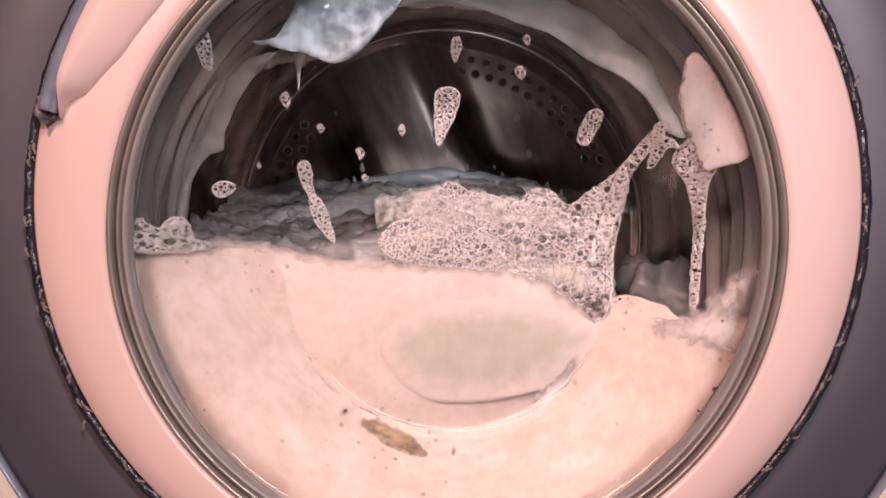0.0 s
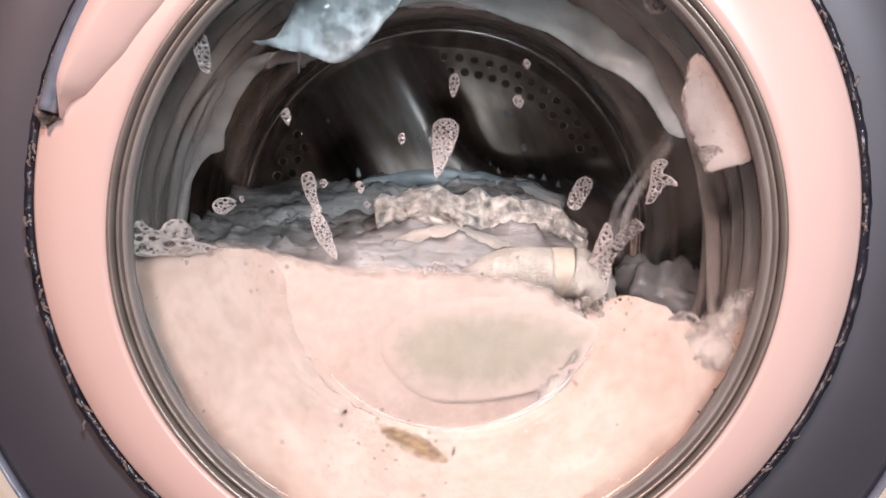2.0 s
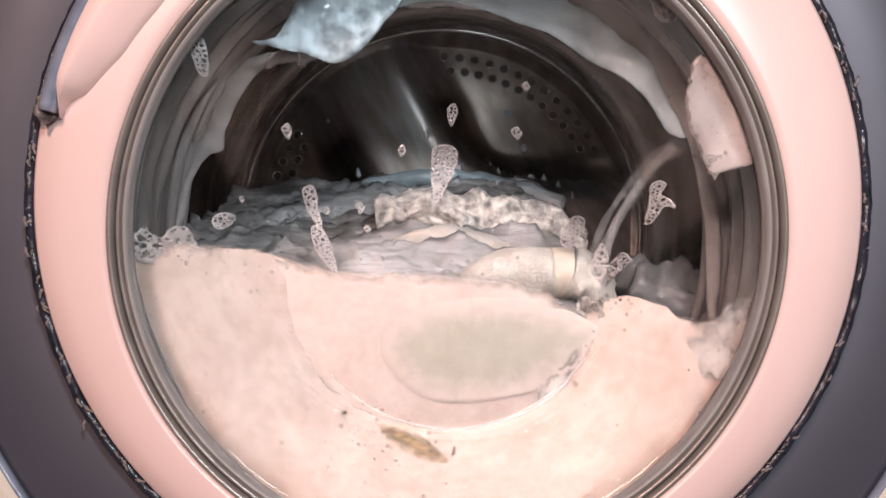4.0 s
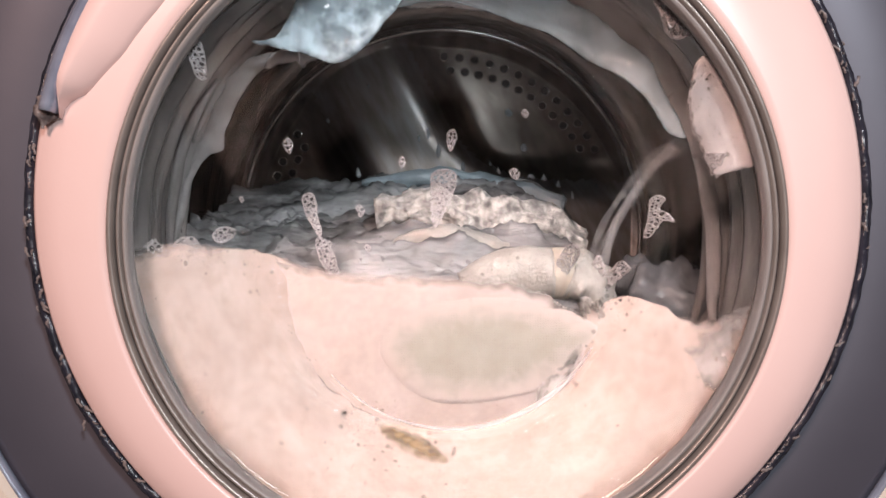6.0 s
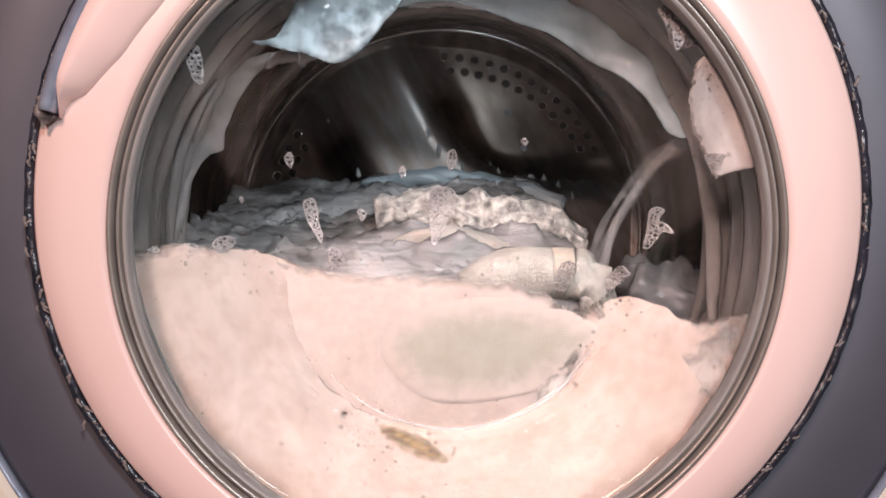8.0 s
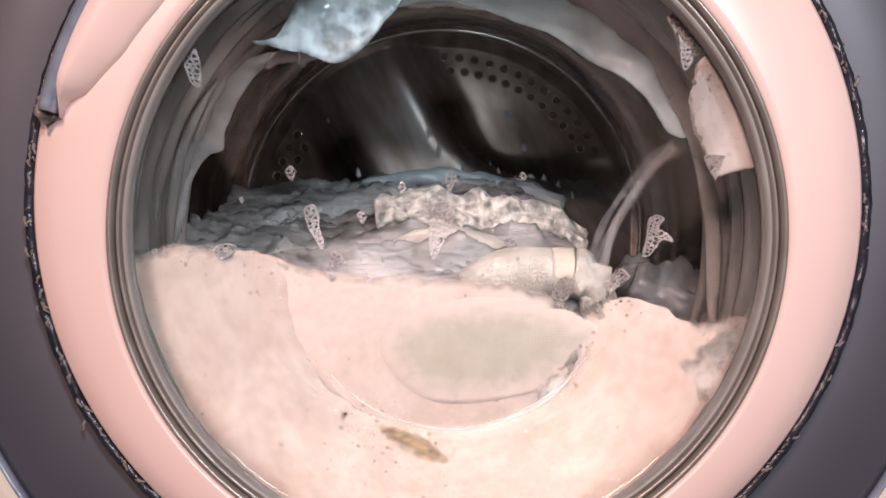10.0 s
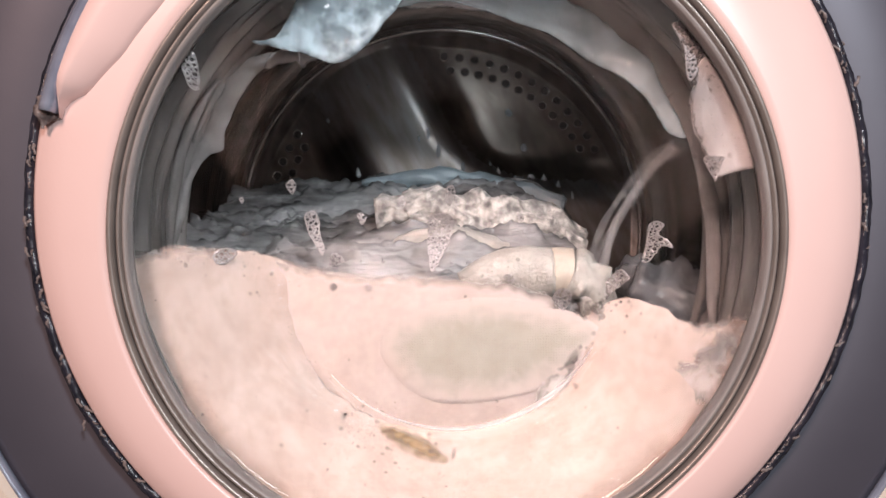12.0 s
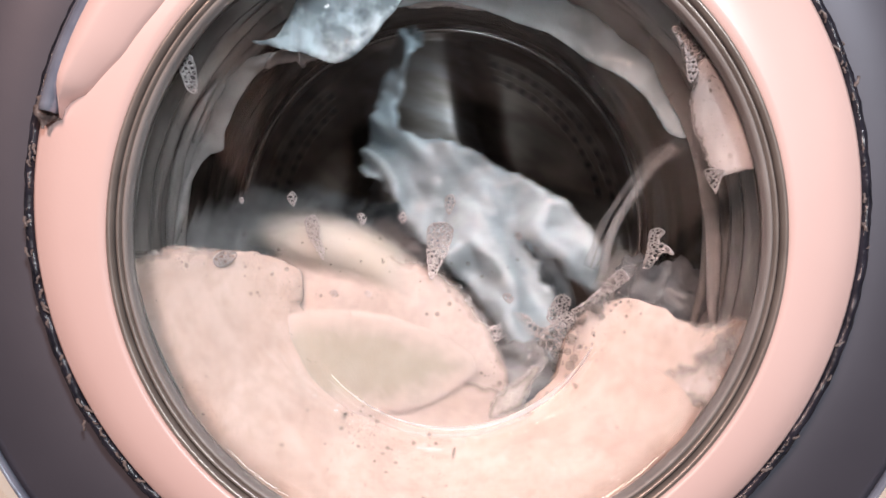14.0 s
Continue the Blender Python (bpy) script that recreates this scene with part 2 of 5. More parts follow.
def scattered(mat, share, side=(0.0, -1.0, 0.12)):
    """Light wanders deep inside froth, so its shading follows the slopes only in part."""
    nodes, links = mat.node_tree.nodes, mat.node_tree.links
    socket = nodes["Principled BSDF"].inputs["Normal"]
    mix = nodes.new("ShaderNodeMix")
    mix.data_type = "VECTOR"
    mix.inputs[0].default_value = share
    if socket.links:
        links.new(socket.links[0].from_socket, mix.inputs[4])
    mix.inputs[5].default_value = side
    unit = nodes.new("ShaderNodeVectorMath")
    unit.operation = "NORMALIZE"
    links.new(mix.outputs[1], unit.inputs[0])
    links.new(unit.outputs[0], socket)


def mottled(mat, scale, low):
    """Fine grain of small bubbles in the colour of froth."""
    nodes, links = mat.node_tree.nodes, mat.node_tree.links
    socket = nodes["Principled BSDF"].inputs["Base Color"]
    body = socket.links[0].from_socket
    coord, cells, mix = nodes.new("ShaderNodeTexCoord"), nodes.new("ShaderNodeTexNoise"), nodes.new("ShaderNodeMix")
    cells.inputs["Scale"].default_value, cells.inputs["Detail"].default_value, cells.inputs["Roughness"].default_value = scale, 6, 0.7
    links.new(coord.outputs["Object"], cells.inputs["Vector"])
    span = nodes.new("ShaderNodeMapRange")
    span.inputs["From Min"].default_value, span.inputs["From Max"].default_value = 0.38, 0.60
    span.inputs["To Min"].default_value, span.inputs["To Max"].default_value = low, 1.0
    links.new(cells.outputs["Fac"], span.inputs["Value"])
    mix.data_type, mix.blend_type = "RGBA", "MULTIPLY"
    mix.inputs[0].default_value = 1.0
    links.new(body, mix.inputs[6])
    links.new(span.outputs["Result"], mix.inputs[7])
    links.new(mix.outputs[2], socket)


mottled(FROTH, 90, 0.84)
mottled(FROTH_PLAIN, 110, 0.88)
for mat in (FROTH, FROTH_PLAIN, THICK_CLUMP, FROTH_EDGE, MESH_CLOTH):
    foam = mat.node_tree.nodes["Principled BSDF"]
    foam.inputs["Subsurface Weight"].default_value = 0.4
    foam.inputs["Subsurface Radius"].default_value = (1.0, 0.9, 0.85)
    foam.inputs["Subsurface Scale"].default_value = 0.008
    scattered(mat, 0.55 if mat in (MESH_CLOTH, THICK_CLUMP) else 0.74)


# ---- builders
def finish(name, bm, mat, smooth=True):
    bmesh.ops.recalc_face_normals(bm, faces=bm.faces)
    mesh = bpy.data.meshes.new(name)
    bm.to_mesh(mesh)
    bm.free()
    mesh.materials.append(mat)
    if smooth:
        mesh.polygons.foreach_set("use_smooth", [True] * len(mesh.polygons))
    return mesh


def part(name, bm, mat, parent=None, label="", smooth=True):
    ob = new(name, finish(name, bm, mat, smooth))
    if parent is not None:
        ob.parent = parent
    if label:
        ob["label"] = label
    return ob


def thing(name, x=0.0, y=0.0, z=0.0):
    ob = new(name)
    ob.empty_display_size = 0.02
    ob.location = (x, y, H + z)
    return ob


def lathe(profile, cx=0.0, cz=0.0, steps=144, a0=0.0, a1=360.0, closed=True, wobble=0.0, freq=3.0):
    """Turns a profile of (radius, depth) round the y axis; closed: the profile is a loop."""
    bm = bmesh.new()
    full = abs(a1 - a0) >= 360
    count = steps if full else steps + 1
    rings = []
    for i in range(count):
        a = radians(a0 + (a1 - a0) * i / steps)
        ring = []
        for r, y in profile:
            k = wobble * noise.noise((math.cos(a) * freq, math.sin(a) * freq, y * 30)) if wobble else 0
            ring.append(bm.verts.new((cx + (r + k) * math.cos(a), y + k * 0.6, cz + (r + k) * math.sin(a))))
        rings.append(ring)
    n = len(profile)
    for i in range(count if full else count - 1):
        p, q = rings[i], rings[(i + 1) % count]
        for j in range(n if closed else n - 1):
            bm.faces.new((p[j], p[(j + 1) % n], q[(j + 1) % n], q[j]))
    if not full and closed:
        bm.faces.new(rings[0])
        bm.faces.new(rings[-1])
    return bm


C0, R0, C1, R1, Y0, Y1 = (0.0, 0.0), 0.1702, (0.0035, -0.0225), 0.107, 0.010, 0.095


def bowl_depth(x, z):
    """Depth of the door's glass bowl at a place in the door's plane."""
    if math.hypot(x - C1[0], z - C1[1]) <= R1:
        return Y1
    dx, dz, dr = C1[0] - C0[0], C1[1] - C0[1], R1 - R0
    a = dx * dx + dz * dz - dr * dr
    b = -2 * (x * dx + z * dz) - 2 * R0 * dr
    c = x * x + z * z - R0 * R0
    d = math.sqrt(max(b * b - 4 * a * c, 0))
    for s in ((-b - d) / (2 * a), (-b + d) / (2 * a)):
        if -0.3 <= s <= 1.05:
            return Y0 + (Y1 - Y0) * (1 - (1 - min(max(s, 0), 1)) ** 1.6)
    return Y0


def spline(points, closed=True, steps=8):
    """A smooth line through the points given."""
    out, n = [], len(points)
    for i in range(n if closed else n - 1):
        p = [Vector(points[(i + k) % n] if closed else points[min(max(i + k, 0), n - 1)]) for k in (-1, 0, 1, 2)]
        for j in range(steps):
            t = j / steps
            out.append(0.5 * ((2 * p[1]) + (p[2] - p[0]) * t + (2 * p[0] - 5 * p[1] + 4 * p[2] - p[3]) * t * t
                              + (3 * p[1] - p[0] - 3 * p[2] + p[3]) * t ** 3))
    if not closed:
        out.append(Vector(points[-1]))
    return out


def blob_sheet(outline, thick, depth, ragged=0.0008, cell=0.003, dome=0.5, lumps=0.0, seed=0, fade=None):
    """A pad of foam or cloth with a smooth, ragged outline (x, z), whose front lies at depth(x, z)."""
    edge = spline(outline)
    edge = [p + Vector((noise.noise((p.x * 300, p.y * 300, seed)), noise.noise((p.x * 300, p.y * 300, seed + 9)))) * ragged
            + Vector((noise.noise((p.x * 80, p.y * 80, seed + 3)), noise.noise((p.x * 80, p.y * 80, seed + 5)))) * ragged * 1.5 for p in edge]
    xs, zs = [p.x for p in edge], [p.y for p in edge]
    bm = bmesh.new()
    layer = bm.verts.layers.float.new("rim")
    loop = [bm.verts.new((p.x, 0, p.y)) for p in edge]
    bm.faces.new(loop)
    lo_x, hi_x, lo_z, hi_z = min(xs), max(xs), min(zs), max(zs)
    for k in range(1, int((hi_x - lo_x) / cell) + 1):
        bmesh.ops.bisect_plane(bm, geom=bm.verts[:] + bm.edges[:] + bm.faces[:], plane_co=(lo_x + k * cell, 0, 0), plane_no=(1, 0, 0))
    for k in range(1, int((hi_z - lo_z) / cell) + 1):
        bmesh.ops.bisect_plane(bm, geom=bm.verts[:] + bm.edges[:] + bm.faces[:], plane_co=(0, 0, lo_z + k * cell), plane_no=(0, 0, 1))
    rim = {v for v in bm.verts if any(e.is_boundary for e in v.link_edges)}
    front = list(bm.verts)
    back = {v: bm.verts.new(v.co) for v in front}
    faces = list(bm.faces)
    rim_edges = [e for e in bm.edges if e.is_boundary]
    for f in faces:
        bm.faces.new([back[v] for v in reversed(f.verts)])
    for e in rim_edges:
        a, b = e.verts
        bm.faces.new((a, b, back[b], back[a]))
    ends = np.array([(p.x, p.y) for p in edge])
    nxt = np.roll(ends, -1, axis=0)
    run = nxt - ends
    size = (run ** 2).sum(1) + 1e-12
    for v in front:
        x, z = v.co.x, v.co.z
        t = np.clip(((np.array((x, z)) - ends) * run).sum(1) / size, 0, 1)
        gap = np.sqrt(((ends + run * t[:, None] - (x, z)) ** 2).sum(1)).min()
        v[layer] = back[v][layer] = 0.0 if v in rim else float(gap) * 1000 * (fade(x, z) if fade else 1)
        y = depth(x, z)
        if fade and fade(x, z) > 2:
            y += thick * (1 - smooth(0.0, 0.014, gap))
        k = lumps * noise.fractal((x * 45, z * 45, seed), 0.8, 2.0, 4) if lumps else 0
        v.co.y = y + (thick * dome if v in rim else 0) + k
        back[v].co.y = y + thick * ((0.6 if v in rim else 1.0) if not fade else 1.3)
    return bm


def pack(edge, sizes, rng, gap=0.00022):
    """Round bubbles set without overlap inside an outline; sizes: (tries, least, most radius), largest first."""
    ends = np.array([(p.x, p.y) for p in edge])
    nxt = np.roll(ends, -1, axis=0)
    run = nxt - ends
    size = (run ** 2).sum(1) + 1e-14
    lo, hi = ends.min(0), ends.max(0)
    found = np.zeros((0, 3))
    for tries, least, most in sizes:
        for _ in range(tries):
            x, z = rng.uniform(lo[0], hi[0]), rng.uniform(lo[1], hi[1])
            r = least + (most - least) * rng.random() ** 2
            if len(found) and (np.hypot(found[:, 0] - x, found[:, 1] - z) - found[:, 2]).min() < r + gap:
                continue
            t = np.clip(((x - ends[:, 0]) * run[:, 0] + (z - ends[:, 1]) * run[:, 1]) / size, 0, 1)
            if np.hypot(ends[:, 0] + run[:, 0] * t - x, ends[:, 1] + run[:, 1] * t - z).min() < r + 0.0004 or not within(ends, nxt, x, z):
                continue
            found = np.vstack([found, (x, z, r)])
    return found


def within(ends, nxt, x, z):
    """Whether a place lies inside a closed outline."""
    cross = (ends[:, 1] > z) != (nxt[:, 1] > z)
    at = ends[:, 0] + (z - ends[:, 1]) * (nxt[:, 0] - ends[:, 0]) / np.where(nxt[:, 1] == ends[:, 1], 1e-12, nxt[:, 1] - ends[:, 1])
    return bool((cross & (x < at)).sum() % 2)


def bubble_pad(outline, thick, lie, sizes, ragged=0.0006, seed=0, cell=0.003):
    """A web of froth with a round opening for each bubble, and the glossy films that span the larger ones."""
    edge = spline(outline)
    edge = [p + Vector((noise.noise((p.x * 300, p.y * 300, seed)), noise.noise((p.x * 300, p.y * 300, seed + 9)))) * ragged for p in edge]
    rng = random.Random(seed)
    rounds = pack(edge, sizes, rng)
    co, links = [Vector((p.x, p.y)) for p in edge], [(i, (i + 1) % len(edge)) for i in range(len(edge))]
    for x, z, r in rounds:
        n, base = (8 if r < 0.0009 else 14), len(co)
        squash, tilt = rng.uniform(0.85, 1.0), rng.uniform(0, 3.1)
        for k in range(n):
            a = 2 * math.pi * k / n
            u, v = r * math.cos(a), r * squash * math.sin(a)
            co.append(Vector((x + u * math.cos(tilt) - v * math.sin(tilt), z + u * math.sin(tilt) + v * math.cos(tilt))))
            links.append((base + k, base + (k + 1) % n))
    ends = np.array([(p.x, p.y) for p in edge])
    nxt = np.roll(ends, -1, axis=0)
    gx = np.arange(ends[:, 0].min(), ends[:, 0].max(), cell)
    gz = np.arange(ends[:, 1].min(), ends[:, 1].max(), cell)
    for x in gx:
        for z in gz:
            if within(ends, nxt, x, z) and (not len(rounds) or (np.hypot(rounds[:, 0] - x, rounds[:, 1] - z) - rounds[:, 2]).min() > 0.0003):
                co.append(Vector((x, z)))
    verts, _, tris, _, _, _ = geometry.delaunay_2d_cdt(co, links, [], 0, 1e-7)
    bm = bmesh.new()
    layer = bm.verts.layers.float.new("rim")
    front, back = [], []
    for v in verts:
        y = lie(v.x, v.y)
        front.append(bm.verts.new((v.x, y, v.y)))
        back.append(bm.verts.new((v.x, y + thick, v.y)))
        front[-1][layer] = back[-1][layer] = 9.0
    sides = collections.Counter()
    for tri in tris:
        x, z = sum(verts[i].x for i in tri) / 3, sum(verts[i].y for i in tri) / 3
        if not within(ends, nxt, x, z):
            continue
        if len(rounds):
            k = (np.hypot(rounds[:, 0] - x, rounds[:, 1] - z) - rounds[:, 2]).argmin()
            if math.hypot(rounds[k, 0] - x, rounds[k, 1] - z) < rounds[k, 2] * 0.80:
                continue
        bm.faces.new([front[i] for i in tri])
        bm.faces.new([back[i] for i in reversed(tri)])
        for i in range(3):
            sides[(tri[i], tri[(i + 1) % 3])] += 1
    rim = set()
    for a, b in sides:
        if (b, a) not in sides:
            bm.faces.new((front[a], front[b], back[b], back[a]))
            rim.update((a, b))
    for i in rim:
        front[i].co.y += thick * 0.45
    loose = [v for v in bm.verts if not v.link_faces]
    bmesh.ops.delete(bm, geom=loose, context="VERTS")
    films = bmesh.new()
    for x, z, r in rounds:
        if r > 0.0007:
            dome(films, x, lie(x, z) + thick * 0.5, z, r * 0.97, r * 0.5)
    return bm, films


def dome(bm, x, y, z, r, high):
    """A shallow bubble cap that bulges towards the door."""
    tip = bm.verts.new((x, y - high, z))
    n, before = 10, None
    for f in (0.45, 0.8, 1.0):
        ring = [bm.verts.new((x + r * f * math.cos(2 * math.pi * k / n), y - high * math.sqrt(1 - f * f), z + r * f * math.sin(2 * math.pi * k / n))) for k in range(n)]
        for k in range(n):
            bm.faces.new((tip, ring[k], ring[(k + 1) % n]) if before is None else (before[k], ring[k], ring[(k + 1) % n], before[(k + 1) % n]))
        before = ring


def centred(bm, cx, cy, cz):
    bmesh.ops.translate(bm, verts=bm.verts, vec=(-cx, -cy, -cz))
    return bm


def tube(points, radii, sides=14, lumps=0.0, freq=60.0, seed=0, flat=1.0):
    """A bent, tapered, uneven tube through points in space."""
    line = spline([Vector(p) for p in points], closed=False, steps=7)
    rr = spline([Vector((r, 0)) for r in radii], closed=False, steps=7)
    bm = bmesh.new()
    rings = []
    for i, p in enumerate(line):
        d = (line[min(i + 1, len(line) - 1)] - line[max(i - 1, 0)]).normalized()
        u = d.cross(Vector((0, 1, 0.01))).normalized()
        w = d.cross(u)
        ring = []
        for j in range(sides):
            a = 2 * math.pi * j / sides
            q = p + (u * math.cos(a) + w * math.sin(a) * flat) * rr[i].x
            q += (q - p) * (lumps * noise.fractal(q * freq + Vector((seed, 0, 0)), 0.7, 2.0, 4))
            ring.append(bm.verts.new(q))
        rings.append(ring)
    for p, q in zip(rings, rings[1:]):
        for j in range(sides):
            bm.faces.new((p[j], p[(j + 1) % sides], q[(j + 1) % sides], q[j]))
    bm.faces.new(rings[0])
    bm.faces.new(rings[-1])
    return bm


# ---- the room and the machine's front
def slab(lo, hi):
    bm = bmesh.new()
    bmesh.ops.create_cube(bm, size=1, matrix=Matrix.LocRotScale([(a + b) / 2 for a, b in zip(lo, hi)], None, [b - a for a, b in zip(lo, hi)]))
    return bm


for name, lo, hi in (("wall_south", (-1.6, -2.1, 0), (1.6, -2.0, 2.4)), ("wall_north", (-1.6, 0.9, 0), (1.6, 1.0, 2.4)),
                     ("wall_west", (-1.7, -2.1, 0), (-1.6, 1.0, 2.4)), ("wall_east", (1.6, -2.1, 0), (1.7, 1.0, 2.4)),
                     ("floor", (-1.7, -2.1, -0.1), (1.7, 1.0, 0)), ("ceiling", (-1.7, -2.1, 2.4), (1.7, 1.0, 2.5))):
    tagged(part(name, slab(lo, hi), WALL, smooth=False), "plain dark grey painted " + name.split("_")[0], name.split("_")[0], kind="structure")

UP = 0.0179  # the white ring and the panel sit this much higher than the glass


def build_machine():
    machine = thing("washing_machine")
    tagged(machine, "front-loading washing machine with dark round panel and steel drum", "washing machine")
    bm = bmesh.new()
    steps, rings = 160, []
    for k in range(steps):
        a = 2 * math.pi * k / steps
        c, n = math.cos(a), math.sin(a)
        edge = min(0.32 / max(abs(c), 1e-6), (0.36 if n > 0 else H) / max(abs(n), 1e-6))
        ring = [(0.283 * c, 0.60, UP + 0.283 * n), (0.283 * c, 0.010, UP + 0.283 * n), (0.286 * c, 0.006, UP + 0.286 * n)]
        ring += [(edge * c * f, 0.006 if f < 1 else 0.012, edge * n * f) for f in (0.985, 1.0)] + [(edge * c, 0.60, edge * n)]
        rings.append([bm.verts.new(p) for p in ring])
    for k in range(steps):
        p, q = rings[k], rings[(k + 1) % steps]
        for j in range(6):
            bm.faces.new((p[j], p[(j + 1) % 6], q[(j + 1) % 6], q[j]))
    part("cabinet", bm, CREAM, machine, "cream enamel cabinet", smooth=False)
    part("panel", lathe([(0.200, 0.020), (0.2315, 0.020), (0.236, 0.0175), (0.276, 0.0120), (0.2808, 0.0125), (0.2808, 0.022), (0.200, 0.03)], cz=UP, steps=160),
         GRAPHITE, machine, "dark graphite ring panel round the door")
    part("panel_edge", lathe([(0.2809, 0.0125), (0.2815, 0.0085), (0.2830, 0.0085), (0.2832, 0.016)], cz=UP, steps=160), CHROME, machine, "bluish chrome edge")
    # gasket
    gasket = part("gasket", lathe([(0.174, 0.018), (0.1785, 0.024), (0.1805, 0.033), (0.1785, 0.039), (0.1790, 0.044), (0.1835, 0.050), (0.1848, 0.058), (0.1815, 0.064), (0.1805, 0.067), (0.1815, 0.070),
                          (0.1860, 0.076), (0.1885, 0.086), (0.1875, 0.096), (0.1835, 0.101), (0.1815, 0.105), (0.1825, 0.110), (0.188, 0.117), (0.200, 0.122), (0.212, 0.122), (0.216, 0.11), (0.20, 0.02)],
                         steps=260, wobble=0.0032, freq=4.2), RUBBER, machine, "wet grey rubber door gasket with folds")

    def ridge(a0, a1, r, y, thick, seed, swell=0.0):
        """A moulded ridge or slack fold that runs round the inside of the gasket."""
        n = max(5, int(abs(a1 - a0) / 7))
        points, radii = [], []
        for i in range(n + 1):
            f = i / n
            a = radians(a0 + (a1 - a0) * f)
            k = r - swell * math.sin(math.pi * f) + 0.0010 * noise.noise((a * 3, seed, 0))
            points.append((k * math.cos(a), y + 0.004 * noise.noise((a * 2.5, seed, 5)), k * math.sin(a)))
            radii.append(thick * (0.25 + 0.75 * math.sin(math.pi * f) ** 0.5))
        part("fold", tube(points, radii, 12, 0.12, 40, seed), RUBBER, gasket)

    for k, row in enumerate(((118, 184, 0.1835, 0.064, 0.0016), (124, 160, 0.1850, 0.100, 0.0030), (128, 190, 0.1815, 0.046, 0.0011), (40, 62, 0.1830, 0.064, 0.0020), (-32, 20, 0.1835, 0.066, 0.0018),
                             (-26, 16, 0.1820, 0.052, 0.0012), (-30, 34, 0.1860, 0.090, 0.0045), (-24, 24, 0.1800, 0.104, 0.0040), (146, 186, 0.1850, 0.088, 0.0040), (52, 78, 0.1815, 0.052, 0.0026))):
        ridge(*row, k)
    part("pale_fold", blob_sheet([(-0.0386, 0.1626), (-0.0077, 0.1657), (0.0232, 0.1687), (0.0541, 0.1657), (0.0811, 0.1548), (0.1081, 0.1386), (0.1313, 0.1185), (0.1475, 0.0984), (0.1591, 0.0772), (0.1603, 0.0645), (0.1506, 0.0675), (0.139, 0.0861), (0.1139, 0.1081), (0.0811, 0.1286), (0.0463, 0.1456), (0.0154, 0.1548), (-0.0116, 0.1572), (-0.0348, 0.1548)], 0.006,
         lambda x, z: 0.090 - 0.25 * (math.hypot(x, z) - 0.16) + 0.003 * math.sin(x * 60 - z * 90), 0.0006, 0.004, 0.25, lumps=0.0022, seed=6), LIT_BAND, gasket, "wet fold of the gasket, cool light in its colour")
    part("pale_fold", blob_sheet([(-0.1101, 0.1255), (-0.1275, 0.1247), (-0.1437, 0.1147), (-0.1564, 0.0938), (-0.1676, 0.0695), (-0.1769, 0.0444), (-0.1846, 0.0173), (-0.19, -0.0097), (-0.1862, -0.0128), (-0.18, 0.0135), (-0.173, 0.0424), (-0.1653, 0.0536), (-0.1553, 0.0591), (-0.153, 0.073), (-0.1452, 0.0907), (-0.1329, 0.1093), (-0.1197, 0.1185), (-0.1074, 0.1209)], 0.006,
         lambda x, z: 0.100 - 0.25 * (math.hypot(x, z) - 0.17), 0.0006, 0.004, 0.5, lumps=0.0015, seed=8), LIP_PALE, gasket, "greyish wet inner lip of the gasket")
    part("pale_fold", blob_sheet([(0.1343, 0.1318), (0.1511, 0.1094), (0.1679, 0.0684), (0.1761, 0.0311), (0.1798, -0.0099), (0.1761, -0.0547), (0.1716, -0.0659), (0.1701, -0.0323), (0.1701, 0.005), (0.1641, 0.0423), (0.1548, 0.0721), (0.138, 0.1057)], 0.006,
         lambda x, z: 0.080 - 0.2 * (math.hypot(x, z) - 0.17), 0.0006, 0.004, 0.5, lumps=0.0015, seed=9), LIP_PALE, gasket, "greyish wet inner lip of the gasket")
    part("tub", lathe([(0.20, 0.12), (0.252, 0.128), (0.262, 0.14), (0.262, 0.42), (0.02, 0.42), (0.02, 0.43), (0.272, 0.43), (0.272, 0.12)], steps=96), HOLE, machine)
    return machine


MACHINE = build_machine()


